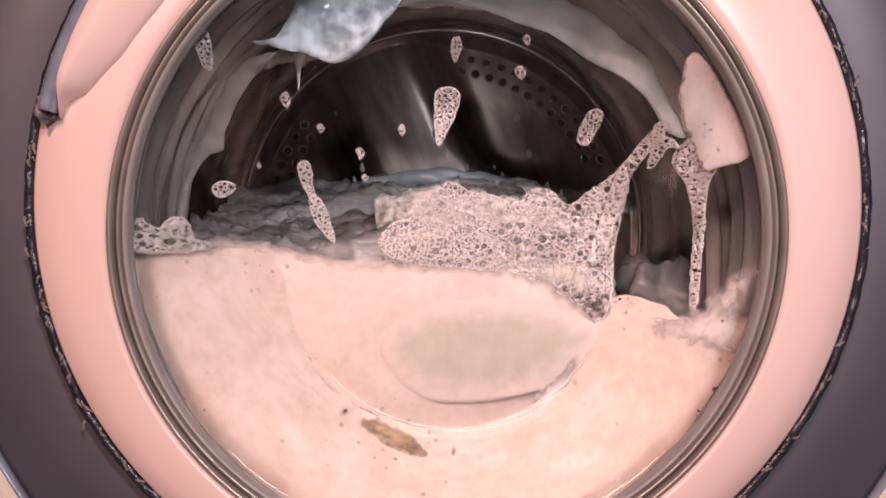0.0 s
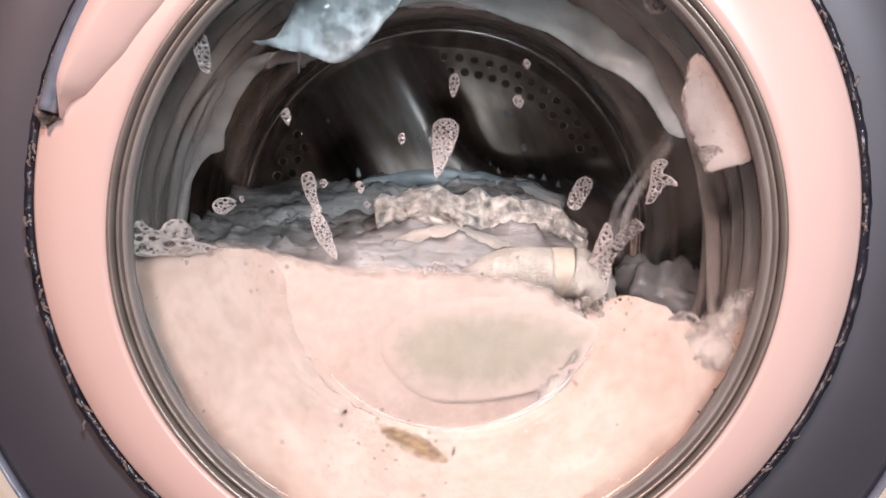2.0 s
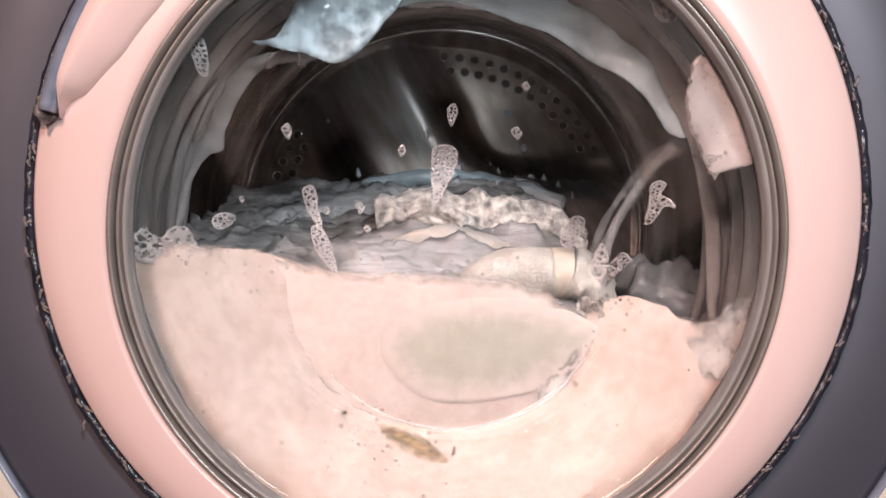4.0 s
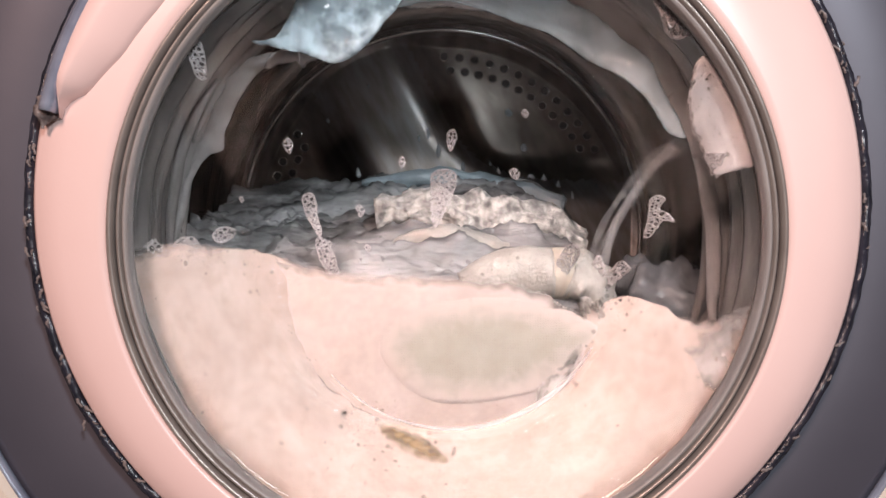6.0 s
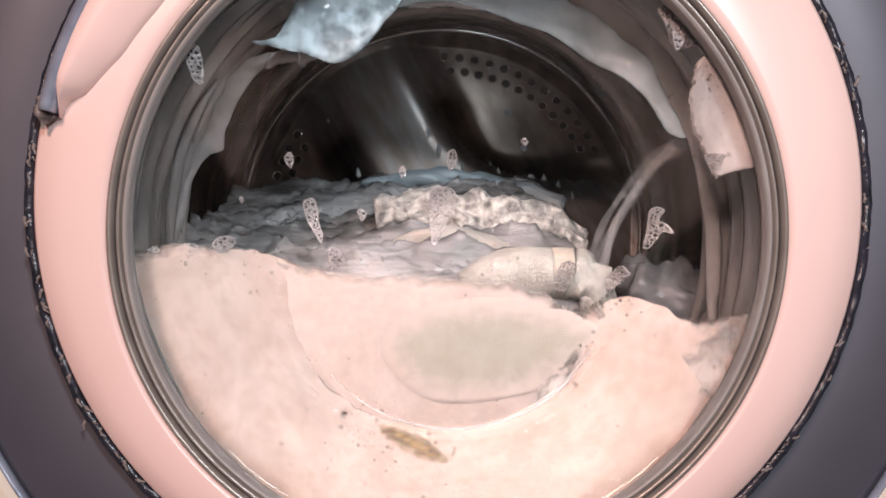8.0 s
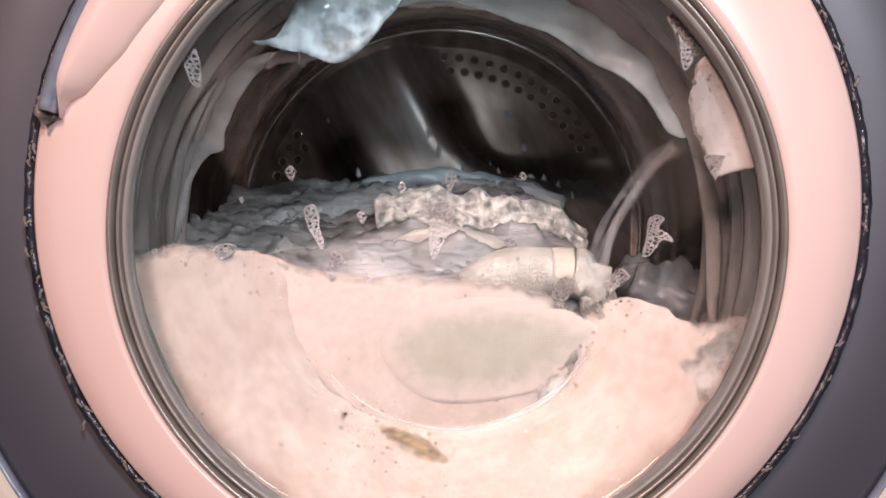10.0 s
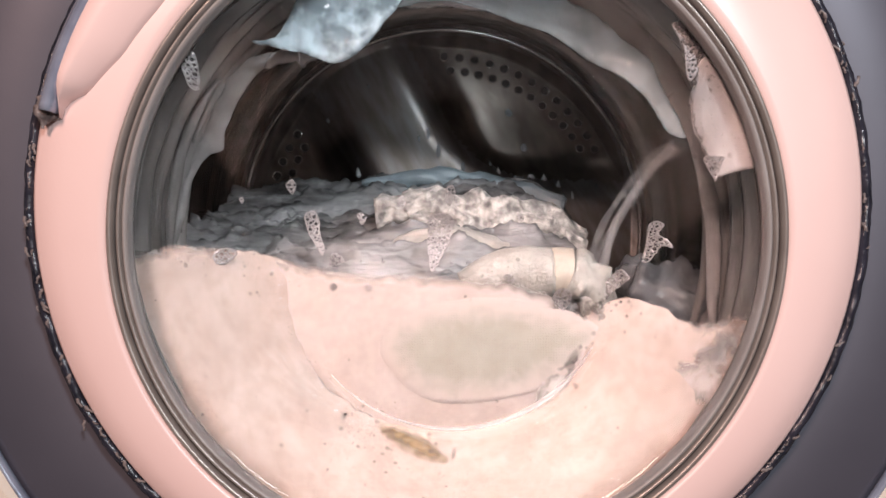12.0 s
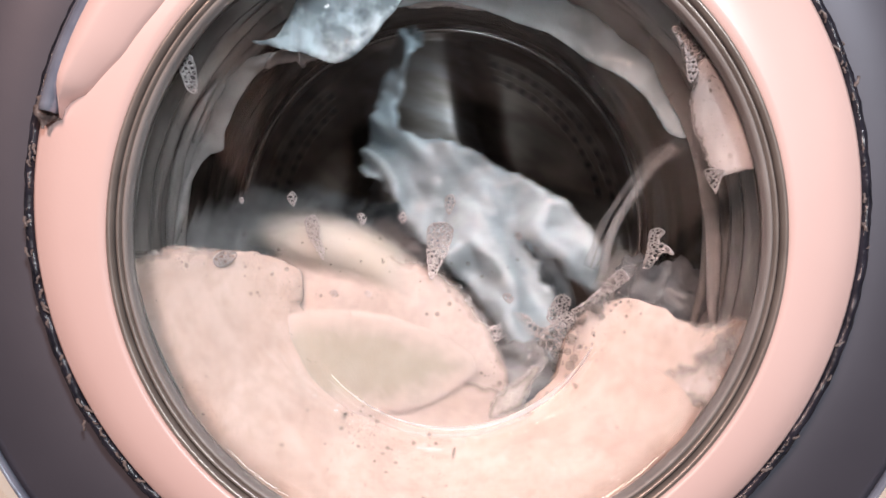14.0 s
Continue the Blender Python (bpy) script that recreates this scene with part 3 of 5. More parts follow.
def build_door():
    door = new("washer_door")
    door.empty_display_size = 0.02
    door.parent = MACHINE
    door["label"] = "round white door with a glass bowl"
    part("trim_ring", ring_plate(), WHITE, door, "glossy pinkish white plastic ring")
    part("edge_seal", lathe([(0.2222, 0.0165), (0.2224, 0.006), (0.2240, 0.0035), (0.2268, 0.0045), (0.2282, 0.010), (0.2285, 0.0185)], cz=UP, steps=260, wobble=0.0016, freq=26), GAP, door,
         "dark worn seal round the ring")
    part("bezel_outer", lathe([(0.1800, 0.006), (0.1800, -0.0006), (0.1792, -0.0014), (0.1776, -0.0008), (0.1768, 0.0012), (0.1762, 0.006)], steps=200), BEZEL, door, "brownish metal bezel")
    part("bezel_groove", lathe([(0.1766, 0.008), (0.1766, 0.0026), (0.1752, 0.0026), (0.1752, 0.008)], steps=200), GAP, door, "dark groove")
    part("bezel_middle", lathe([(0.1754, 0.010), (0.1754, 0.0006), (0.1746, 0.0), (0.1734, 0.0010), (0.1728, 0.010)], steps=200), BEZEL, door)
    part("bezel_inner", lathe([(0.1729, 0.0092), (0.1729, 0.0022), (0.1715, 0.0018), (0.1706, 0.0046), (0.1700, 0.0075), (0.1700, 0.0092)], steps=200), BEZEL_GREY, door, "grey inner bezel")
    # glass bowl of even thickness
    bm = bmesh.new()
    steps, rings = 160, []
    prof = [i / 14 for i in range(15)]
    for side in (0.0, 0.0035):
        rings.append([bm.verts.new((0.1765 * math.cos(2 * math.pi * k / steps), Y0 + side, 0.1765 * math.sin(2 * math.pi * k / steps))) for k in range(steps)])
        for s in prof:
            y = Y0 + (Y1 - Y0) * (1 - (1 - s) ** 1.6) + side
            r = R0 + (R1 - R0) * s
            rings.append([bm.verts.new((C0[0] + (C1[0] - C0[0]) * s + r * math.cos(2 * math.pi * k / steps), y,
                                        C0[1] + (C1[1] - C0[1]) * s + r * math.sin(2 * math.pi * k / steps))) for k in range(steps)])
        for f in (0.97, 0.6, 0.2):
            rings.append([bm.verts.new((C1[0] + R1 * f * math.cos(2 * math.pi * k / steps), Y1 + side + 0.0003 * (1 - f * f),
                                        C1[1] + R1 * f * math.sin(2 * math.pi * k / steps))) for k in range(steps)])
    n = len(prof) + 4
    for base in (0, n):
        for i in range(n - 1):
            p, q = rings[base + i], rings[base + i + 1]
            for k in range(steps):
                bm.faces.new((p[k], p[(k + 1) % steps], q[(k + 1) % steps], q[k]))
        bm.faces.new(rings[base + n - 1])
    for k in range(steps):
        bm.faces.new((rings[0][k], rings[0][(k + 1) % steps], rings[n][(k + 1) % steps], rings[n][k]))
    bowl = part("glass_bowl", bm, GLASS, door, "clear glass bowl")
    bowl.visible_shadow = False
    # Arc added along the bowl's lower edge as a fixed highlight.
    edge = [(C1[0] + (R1 + 0.001) * math.cos(radians(a)), Y1 - 0.0025, C1[1] + (R1 + 0.001) * math.sin(radians(a))) for a in range(222, 334, 6)]
    part("bowl_highlight", tube(edge, [0.0003 + 0.0014 * math.sin(math.pi * min(1, i / 18.0) ** 2.0) for i in range(len(edge))], 8), HIGHLIGHT_GLASS, bowl, "added frosted arc for the highlight on the bowl's edge").visible_shadow = False
    # grip at the ring's edge
    def grip_in(a):
        return 0.1806 + 0.00054 * max(0, a - 147) + 0.00090 * max(0, a - 157) + 0.0030 * max(0, a - 164.5)
    bm = bmesh.new()
    rows = []
    for i in range(41):
        a = 112 + 57 * i / 40
        c, k = radians(a), min(1, (170 - a) / 6)
        ri = min(grip_in(a), 0.2072)
        rows.append([bm.verts.new((r * math.cos(c), y, UP + r * math.sin(c))) for r, y in
                     ((ri, 0.004), (ri, -0.0016), (ri + (0.2078 - ri) * 0.12, -0.0035 * k - 0.001), (ri + (0.2078 - ri) * 0.62, -0.011 * k - 0.001), (0.2072, -0.0125 * k - 0.001), (0.2082, -0.010 * k), (0.2082, 0.006))])
    for p, q in zip(rows, rows[1:]):
        for j in range(7):
            bm.faces.new((p[j], p[(j + 1) % 7], q[(j + 1) % 7], q[j]))
    bm.faces.new(rows[0])
    bm.faces.new(rows[-1])
    grip = part("grip", bm, WHITE, door, "raised white grip lip")
    part("grip_strip", lathe([(0.2083, 0.004), (0.2083, -0.0090), (0.2096, -0.0108), (0.2120, -0.0112), (0.2150, -0.0090), (0.2195, -0.0040), (0.2226, 0.0010), (0.2226, 0.006)], cz=UP, steps=60, a0=112, a1=168.5), CHROME, grip, "bluish chrome edge strip")
    part("grip_end", tube([(0.2150 * math.cos(radians(a)), -0.004, UP + 0.2150 * math.sin(radians(a))) for a in (163, 166, 169, 171)], (0.0025, 0.0036, 0.0034, 0.0014), 14, 0.9, 160), CHIP, grip, "broken brownish end")
    # chips along the worn seal
    rng = random.Random(4)
    chip_mesh = finish("chip", tube([(0, -0.0022, -0.001), (0.0003, -0.0026, 0.0008), (0, -0.0022, 0.003)], (0.0004, 0.0008, 0.0004), 7, 0.8, 400), CHIP)
    for k in range(80):
        a = rng.choice((rng.uniform(-62, 40), rng.uniform(171, 238)))
        r = 0.2222 + abs(rng.gauss(0, 0.0022))
        chip = new("chip", chip_mesh)
        chip.parent = door
        sz = rng.uniform(0.4, 1.5)
        chip.matrix_local = Matrix.LocRotScale((r * math.cos(radians(a)), 0.0066 - rng.uniform(0, 0.001), UP + r * math.sin(radians(a))), Euler((0, radians(-a + rng.uniform(-40, 40)), 0)), (sz, 1, sz))
    return door


def ring_plate():
    """The white ring: its hole sits lower than its rim."""
    bm = bmesh.new()
    steps, rings = 200, []
    for f, y in ((0.0, 0.012), (0.0, 0.0010), (0.02, -0.0006), (0.10, -0.0018), (0.55, -0.0012), (0.92, 0.0018), (0.98, 0.0042), (1.0, 0.0075), (1.0, 0.018)):
        ring = []
        for k in range(steps):
            a = 2 * math.pi * k / steps
            inner, outer = Vector((0.1802 * math.cos(a), 0.1802 * math.sin(a))), Vector((0.2222 * math.cos(a), UP + 0.2222 * math.sin(a)))
            p = inner.lerp(outer, f)
            ring.append(bm.verts.new((p.x, y, p.y)))
        rings.append(ring)
    for i in range(len(rings)):
        p, q = rings[i], rings[(i + 1) % len(rings)]
        for k in range(steps):
            bm.faces.new((p[k], p[(k + 1) % steps], q[(k + 1) % steps], q[k]))
    return bm


build_door()


# ---- the drum: wall, rear with three ribs and perforated dishes
def smooth(a, b, v):
    t = min(max((v - a) / (b - a), 0), 1)
    return t * t * (3 - 2 * t)


HUB_X, HUB_Z = -0.0060, 0.0185  # the drum's axis, level with the panel's middle


def dish_share(r, phi):
    """0 on the ribs and the rim, 1 on the flat of a dish; phi: angle from the nearest rib in degrees (0 to 60)."""
    return smooth(0.029, 0.094, r * math.sin(radians(phi))) * smooth(0.216, 0.2045, r) * smooth(0.055, 0.110, r)


def back_depth(r, phi):
    return 0.030 * dish_share(r, phi) - 0.003 * smooth(0.203, 0.211, r) * smooth(0.222, 0.214, r)


def from_rib(a):
    return abs((a + 60) % 120 - 60)


def build_drum():
    drum = thing("washer_drum")
    tagged(drum, "dark stainless steel drum with perforated dished rear", "drum")
    part("drum_wall", lathe([(0.206, 0.132), (0.236, 0.134), (0.246, 0.142), (0.247, 0.33), (0.243, 0.348), (0.235, 0.357), (0.222, 0.361), (0.222, 0.364), (0.238, 0.360), (0.249, 0.345), (0.249, 0.132)], steps=160),
         STEEL, drum)
    bm = bmesh.new()
    radii = [0.004 + 0.190 * i / 44 for i in range(45)] + [0.194 + 0.0285 * i / 30 for i in range(1, 31)]
    steps = 300
    rings = []
    for back in (0, 1):
        for r in radii:
            rings.append([bm.verts.new((r * math.cos(radians(a)), 0.361 + 0.0025 * back + back_depth(r, from_rib(a)), r * math.sin(radians(a))))
                          for a in (360 * k / steps for k in range(steps))])
    n = len(radii)
    plates = [bmesh.new() for _ in range(3)]
    copies = [{} for _ in range(3)]
    for base in (0, n):
        for i in range(n - 1):
            p, q = rings[base + i], rings[base + i + 1]
            for k in range(steps):
                corners = (p[k], p[(k + 1) % steps], q[(k + 1) % steps], q[k])
                a = 360 * (k + 0.5) / steps
                # Faces deep in a dish take the steel with the shade in it.
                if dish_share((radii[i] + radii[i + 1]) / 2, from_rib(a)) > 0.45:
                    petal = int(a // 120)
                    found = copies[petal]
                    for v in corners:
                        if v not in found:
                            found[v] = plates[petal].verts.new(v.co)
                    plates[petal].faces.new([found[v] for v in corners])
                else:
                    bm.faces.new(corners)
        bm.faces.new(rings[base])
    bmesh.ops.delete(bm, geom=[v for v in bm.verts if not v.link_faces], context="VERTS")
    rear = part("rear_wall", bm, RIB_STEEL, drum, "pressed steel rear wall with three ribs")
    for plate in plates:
        part("dish", plate, DISH_SHADE_STEEL, rear, "dished plate with perforations, shade put into its colour")
    # Bead added for the bright glint along the dishes' outer edge.
    part("rim_glint", lathe([(0.2130 + 0.0030 * math.cos(a), 0.3560 + 0.0030 * math.sin(a)) for a in (k * math.pi / 5 for k in range(10))], steps=160), GLINT_STEEL, rear, "added bead for the bright glint round the rear wall")
    rim = finish("perforation", lathe([(0.0056, 0.0012), (0.0050, -0.0010), (0.0042, -0.0006), (0.0034, 0.0016)], steps=14), GLINT_STEEL)
    # Flat black discs stand in for the shade inside the perforations.
    pit_bm = bmesh.new()
    bmesh.ops.create_circle(pit_bm, cap_ends=True, segments=14, radius=0.0040, matrix=Matrix.Rotation(radians(90), 4, "X"))
    pit = finish("hole", pit_bm, HOLE, False)
    for petal in range(3):
        for row, (r, count, span) in enumerate(((0.1935, 13, 31.0), (0.1780, 12, 28.5))):
            for k in range(count):
                a = 61 + 120 * petal - span + 2 * span * k / (count - 1)
                y = 0.361 + back_depth(r, from_rib(a)) - 0.0006
                h = new("perforation", rim)
                h.parent, h.location = rear, (r * math.cos(radians(a)), y, r * math.sin(radians(a)))
                g = new("hole", pit)
                g.parent, g.location = rear, (r * math.cos(radians(a)), y - 0.0001, r * math.sin(radians(a)))
    # flecks of foam and water on the rear wall
    rng = random.Random(8)
    turn = Matrix.Rotation(radians(117), 3, "Y")
    for x, z in [(-0.0091, 0.1006), (0.0486, 0.0885), (0.0760, 0.0733), (0.0942, 0.0745), (0.1082, 0.0721), (0.1234, 0.0642), (0.1374, 0.0520), (0.1611, 0.0611), (0.1739, 0.0611), (-0.0973, 0.0794), (-0.1307, 0.1353), (-0.0201, 0.1207), (-0.0304, 0.1158), (0.0578, 0.0794), (0.0182, 0.0842), (0.1277, 0.0490), (0.0881, 0.1097), (-0.0851, 0.1705), (0.0699, 0.1462), (-0.1064, 0.0642), (0.0669, 0.0642)]:
        w, h = rng.uniform(0.0018, 0.0045), rng.uniform(0.003, 0.0075)
        ring = [(w * math.cos(a) * (1 - 0.35 * math.sin(a)), h * math.sin(a)) for a in (k * math.pi / 5 for k in range(10))]
        bm = blob_sheet(ring, 0.0012, lambda p, q: 0.0, 0.0006, 0.003, 0.5, seed=x * 50)
        drop = part("droplet", bm, DROPLET, rear)
        where = turn @ Vector((x - HUB_X, 0, z - HUB_Z))
        r, a = math.hypot(where.x, where.z), math.degrees(math.atan2(where.z, where.x))
        drop.location = (where.x, 0.3595 + back_depth(r, from_rib(a)), where.z)
        drop.rotation_euler = (0, radians(117), 0)
    return drum


DRUM = build_drum()

# ---- laundry inside the drum, built round the drum's axis so that it can turn with it
def heap_top(x, y):
    """Height of the heap of laundry."""
    f = min(max((y - 0.115) / 0.22, 0), 1)
    z = -0.034 + 0.098 * f ** 0.8
    z -= 0.05 * min(max((x - 0.075) / 0.05, 0), 1) * (1 - 0.6 * f)
    z -= 0.03 * min(max((x - 0.10) / 0.06, 0), 1) + 0.05 * smooth(0.115, 0.165, x)
    z -= 0.015 * min(max((-x - 0.08) / 0.1, 0), 1) * f
    fold = noise.noise((x * 9, y * 30, 2.0))
    return z + 0.010 * noise.fractal((x * 18, y * 45, 0.3), 0.6, 2.0, 6) + 0.007 * (1 - abs(math.sin(y * 130 + x * 12 + 5 * fold)) * 1.6)


def build_heap():
    bm = bmesh.new()
    nx, ny, R = 180, 110, 0.222
    top, low = [], []
    for i in range(nx + 1):
        a, b = [], []
        for j in range(ny + 1):
            y = 0.118 + 0.222 * j / ny
            rr = min(R, 0.172 + (y - 0.118) * 2.2)
            x = rr * (-0.985 + 1.925 * i / nx)
            base = -math.sqrt(max(rr * rr - x * x, 1e-6))
            a.append(bm.verts.new((x, y, max(heap_top(x, y), base + 0.001))))
            b.append(bm.verts.new((x, y, base)))
        top.append(a)
        low.append(b)
    for g in (top, low):
        for i in range(nx):
            for j in range(ny):
                bm.faces.new((g[i][j], g[i + 1][j], g[i + 1][j + 1], g[i][j + 1]))
    for i in range(nx):
        for j in (0, ny):
            bm.faces.new((top[i][j], top[i + 1][j], low[i + 1][j], low[i][j]))
    for j in range(ny):
        for i in (0, nx):
            bm.faces.new((top[i][j], top[i][j + 1], low[i][j + 1], low[i][j]))
    heap = part("laundry_heap", bm, WET)
    heap.location.z = H
    return tagged(heap, "heap of soaked grey-white laundry in the drum", "laundry")


HEAP = build_heap()


def round_front(x, z):
    """Depth of the foam's front where it turns with the drum, clear of the glass."""
    r = math.hypot(x, z)
    return 0.1016 + 0.35 * max(0.0, r - 0.118)


def at_axis(ob, label, category, group="", kind=""):
    ob.location.z = H
    return tagged(ob, label, category, group, kind)


FOAM_HEAP = at_axis(part("foam_mass", blob_sheet([(-0.1826, -0.0136), (-0.1632, -0.0039), (-0.1399, -0.0074), (-0.1049, -0.0159), (-0.0583, -0.0229), (0.0039, -0.0252), (0.0544, -0.0315), (0.0863, -0.0478), (0.1041, -0.0680), (0.1107, -0.1068), (0.0933, -0.1457), (0.0544, -0.1729), (0.0000, -0.1846), (-0.0661, -0.1768), (-0.1243, -0.1496), (-0.1671, -0.1068), (-0.1982, -0.0563)], 0.014, round_front, ragged=0.0015, cell=0.004, lumps=0.0007, seed=2), FROTH_PLAIN),
                    "thick white soap foam on the laundry behind the glass", "foam")

TOWEL_ROLL = at_axis(part("towel", tube([(-0.0578, 0.2000, 0.0179), (-0.0237, 0.2000, 0.0212), (0.0237, 0.2000, 0.0146), (0.0670, 0.2050, 0.0110), (0.1159, 0.2100, -0.0041)], (0.016, 0.019, 0.021, 0.021, 0.014), 40, 0.55, 55, 4), TOWEL),
                     "rumpled cream towel with rough pile on the heap", "towel")
SOCK = at_axis(new("sock"), "cream knitted sock with a tan band", "sock")
part("leg", tube([(0.0122, 0.1240, -0.0387), (0.0407, 0.1240, -0.0289), (0.0753, 0.1240, -0.0273)], (0.013, 0.0185, 0.0190), 32, 0.10, 40, 2), KNIT, SOCK)
part("band", tube([(0.0745, 0.1240, -0.0273), (0.0814, 0.1240, -0.0277), (0.0879, 0.1240, -0.0285)], (0.0192, 0.0195, 0.0190), 32, 0.05, 60, 3), TAN, SOCK, "tan band")
part("toe", tube([(0.0871, 0.1240, -0.0285), (0.1001, 0.1240, -0.0346), (0.1083, 0.1240, -0.0480), (0.1107, 0.1240, -0.0582)], (0.0186, 0.0175, 0.012, 0.006), 32, 0.35, 90, 5), KNIT, SOCK, "frayed cream toe")
for k in range(7):
    part("fringe", tube([(0.0952, 0.1120, -0.0433), (Vector((0.0952, 0.1120, -0.0433)) + Vector((0.001 + 0.0022 * k, 0.002, -0.010 - 0.0015 * (k % 3)))), (Vector((0.0952, 0.1120, -0.0433)) + Vector((0.002 + 0.0025 * k, 0.003, -0.019 - 0.002 * (k % 2))))], (0.003, 0.0022, 0.0009), 9, 0.3, 200, k), KNIT, SOCK)
SOCK_B = at_axis(part("small_sock", tube([(-0.0443, 0.1650, -0.0087), (-0.0133, 0.1650, -0.0034), (0.0266, 0.1650, -0.0070), (0.0559, 0.1700, -0.0109)], (0.006, 0.011, 0.011, 0.006), 24, 0.35, 60, 8), KNIT),
                 "cream knitted sock lying rolled on the heap", "sock")
REAR_CLOTH = at_axis(part("pale_cloth", tube([(-0.0856, 0.3100, 0.0592), (-0.0173, 0.3150, 0.0638), (0.0518, 0.3150, 0.0569), (0.1180, 0.3000, 0.0373)], (0.004, 0.010, 0.010, 0.007), 40, 0.6, 60, 6), PALE_CLOTH),
                     "pale bluish wet cloth against the rear of the drum", "cloth")


def flat_depth(y):
    return lambda x, z: y


MESH_PATCH = part("mesh_bag", centred(blob_sheet([(-0.0447, -0.0712), (-0.0168, -0.0492), (0.0349, -0.0432), (0.0866, -0.0532), (0.1065, -0.0712), (0.0826, -0.0973), (0.0388, -0.1122), (-0.0089, -0.1138), (-0.0368, -0.0954)], 0.0012, lambda x, z: 0.0002 * noise.noise((x * 70, z * 90, 4)), 0.0008, 0.004, 1.6), 0.0286, 0, -0.0750), MESH_CLOTH)
tagged(MESH_PATCH, "grey-beige knitted mesh laundry bag pressed to the glass", "laundry bag")
FOLD = part("grey_cloth_fold", centred(blob_sheet([(0.0606, -0.1209), (0.0613, -0.1056), (0.0747, -0.0903), (0.0920, -0.0711), (0.0943, -0.0769), (0.0881, -0.0941), (0.0805, -0.1133)], 0.0012, lambda x, z: 0.0, 0.0006, 0.003, 0.4, lumps=0.001), 0.078, 0, -0.092), FOLD_SOFT)
tagged(FOLD, "grey wet cloth fold among the foam", "cloth")

# ---- foam that clings to the glass below
def behind(gap):
    return lambda x, z: bowl_depth(x, z) + 0.0035 + gap


def soft_behind(x, z):
    """The foam rounds off the bowl's edge."""
    ring = [bowl_depth(x + 0.016 * math.cos(a), z + 0.016 * math.sin(a)) for a in (0, 0.785, 1.571, 2.356, 3.142, 3.927, 4.712, 5.498)]
    return max(0.5 * bowl_depth(x, z) + sum(ring) / 16 + 0.0065, bowl_depth(x, z) + 0.0046)


FOAM_SKIRT = part("foam_skirt", blob_sheet([(-0.1903, -0.0198), (-0.1715, -0.0111), (-0.1570, -0.0073), (-0.1398, -0.0095), (-0.1210, -0.0144), (-0.1060, -0.0220), (-0.1010, -0.0360), (-0.1000, -0.0640), (-0.0880, -0.0970), (-0.0500, -0.1250), (0.0039, -0.1340), (0.0425, -0.1237), (0.0754, -0.0995), (0.0859, -0.0701), (0.1044, -0.0504), (0.1272, -0.0429), (0.1424, -0.0473), (0.1494, -0.0543), (0.1747, -0.0485), (0.1747, -0.0797), (0.1559, -0.1156), (0.1232, -0.1458), (0.0842, -0.1655), (0.0343, -0.1779), (-0.0031, -0.1826), (-0.0468, -0.1779), (-0.0936, -0.1624), (-0.1341, -0.1343), (-0.1647, -0.1000), (-0.1840, -0.0610)], 0.009, soft_behind, ragged=0.0016, cell=0.004, dome=0.5, lumps=0.001, seed=7, fade=lambda x, z: 1 + 11 * smooth(0.150, 0.130, math.hypot(x - C1[0], z - C1[1]))), FROTH)
tagged(FOAM_SKIRT, "white soap foam clinging to the glass bowl, warm light in its colour", "foam")


def clump(name, outline, gap, mat, cx, cz, label, thick=0.0016, group="foam clumps on the glass", ragged=0.0006, category="foam", cell=0.0025, sunk=None, sizes=None):
    """A pad of bubbles on the glass, with its origin at (cx, cz)."""
    y0 = bowl_depth(cx, cz)
    def lie(x, z):
        y = bowl_depth(x, z) - y0 + 0.0036 + gap
        return y + (sunk[2] * smooth(0.2, 1.0, ((x - cx) / sunk[0]) ** 2 + ((z - cz) / sunk[1]) ** 2) if sunk else 0)
    if sizes is None:
        bm, films = blob_sheet(outline, thick, lie, ragged, cell, 0.45), None
    else:
        bm, films = bubble_pad(outline, thick, lie, sizes, ragged, int(abs(cx * 9000 + cz * 777)))
    ob = part(name, centred(bm, cx, 0, cz), mat)
    ob.location = (cx, y0, H + cz)
    if films is not None and len(films.verts):
        skin = part("bubble_film", centred(films, cx, 0, cz), FILM, ob, "clear glossy bubble films")
        skin["kind"] = "stuff"
    elif films is not None:
        films.free()
    return tagged(ob, label, category, group)


rng = random.Random(21)
bm = bmesh.new()
for cx, cz, spread, count in [(0.0783, -0.0734, 0.0173, 26), (0.0578, -0.095, 0.0115, 14), (0.0298, -0.0965, 0.0173, 14), (-0.0037, -0.0845, 0.0154, 14), (-0.0522, -0.1256, 0.0173, 22), (-0.0187, -0.1498, 0.0192, 16), (-0.194, -0.0491, 0.0077, 5), (0.166, -0.064, 0.0173, 16), (0.1865, -0.0696, 0.0096, 9), (0.1007, -0.0491, 0.0115, 14), (-0.0746, -0.0845, 0.0231, 5), (-0.1753, -0.0845, 0.0192, 6), (0.0783, -0.1032, 0.0115, 6), (-0.1156, -0.1069, 0.0462, 10), (0.1268, -0.1144, 0.0462, 8), (-0.2062, -0.0205, 0.0085, 12), (-0.1756, -0.0144, 0.0096, 14), (-0.1375, -0.0182, 0.0231, 18), (-0.0726, -0.0251, 0.0346, 18), (0.0115, -0.0289, 0.0269, 16), (0.1145, -0.0499, 0.0096, 10), (0.1508, -0.0602, 0.0135, 14), (0.1928, -0.0671, 0.0096, 12)]:
    for _ in range(count * 3):
        x, z, r = cx + rng.gauss(0, spread * 0.75), cz + rng.gauss(0, spread * 0.55), 0.0003 + 0.0015 * rng.random() ** 5
        dome(bm, x, soft_behind(x, z) - 0.0004, z, r, r * 0.35)
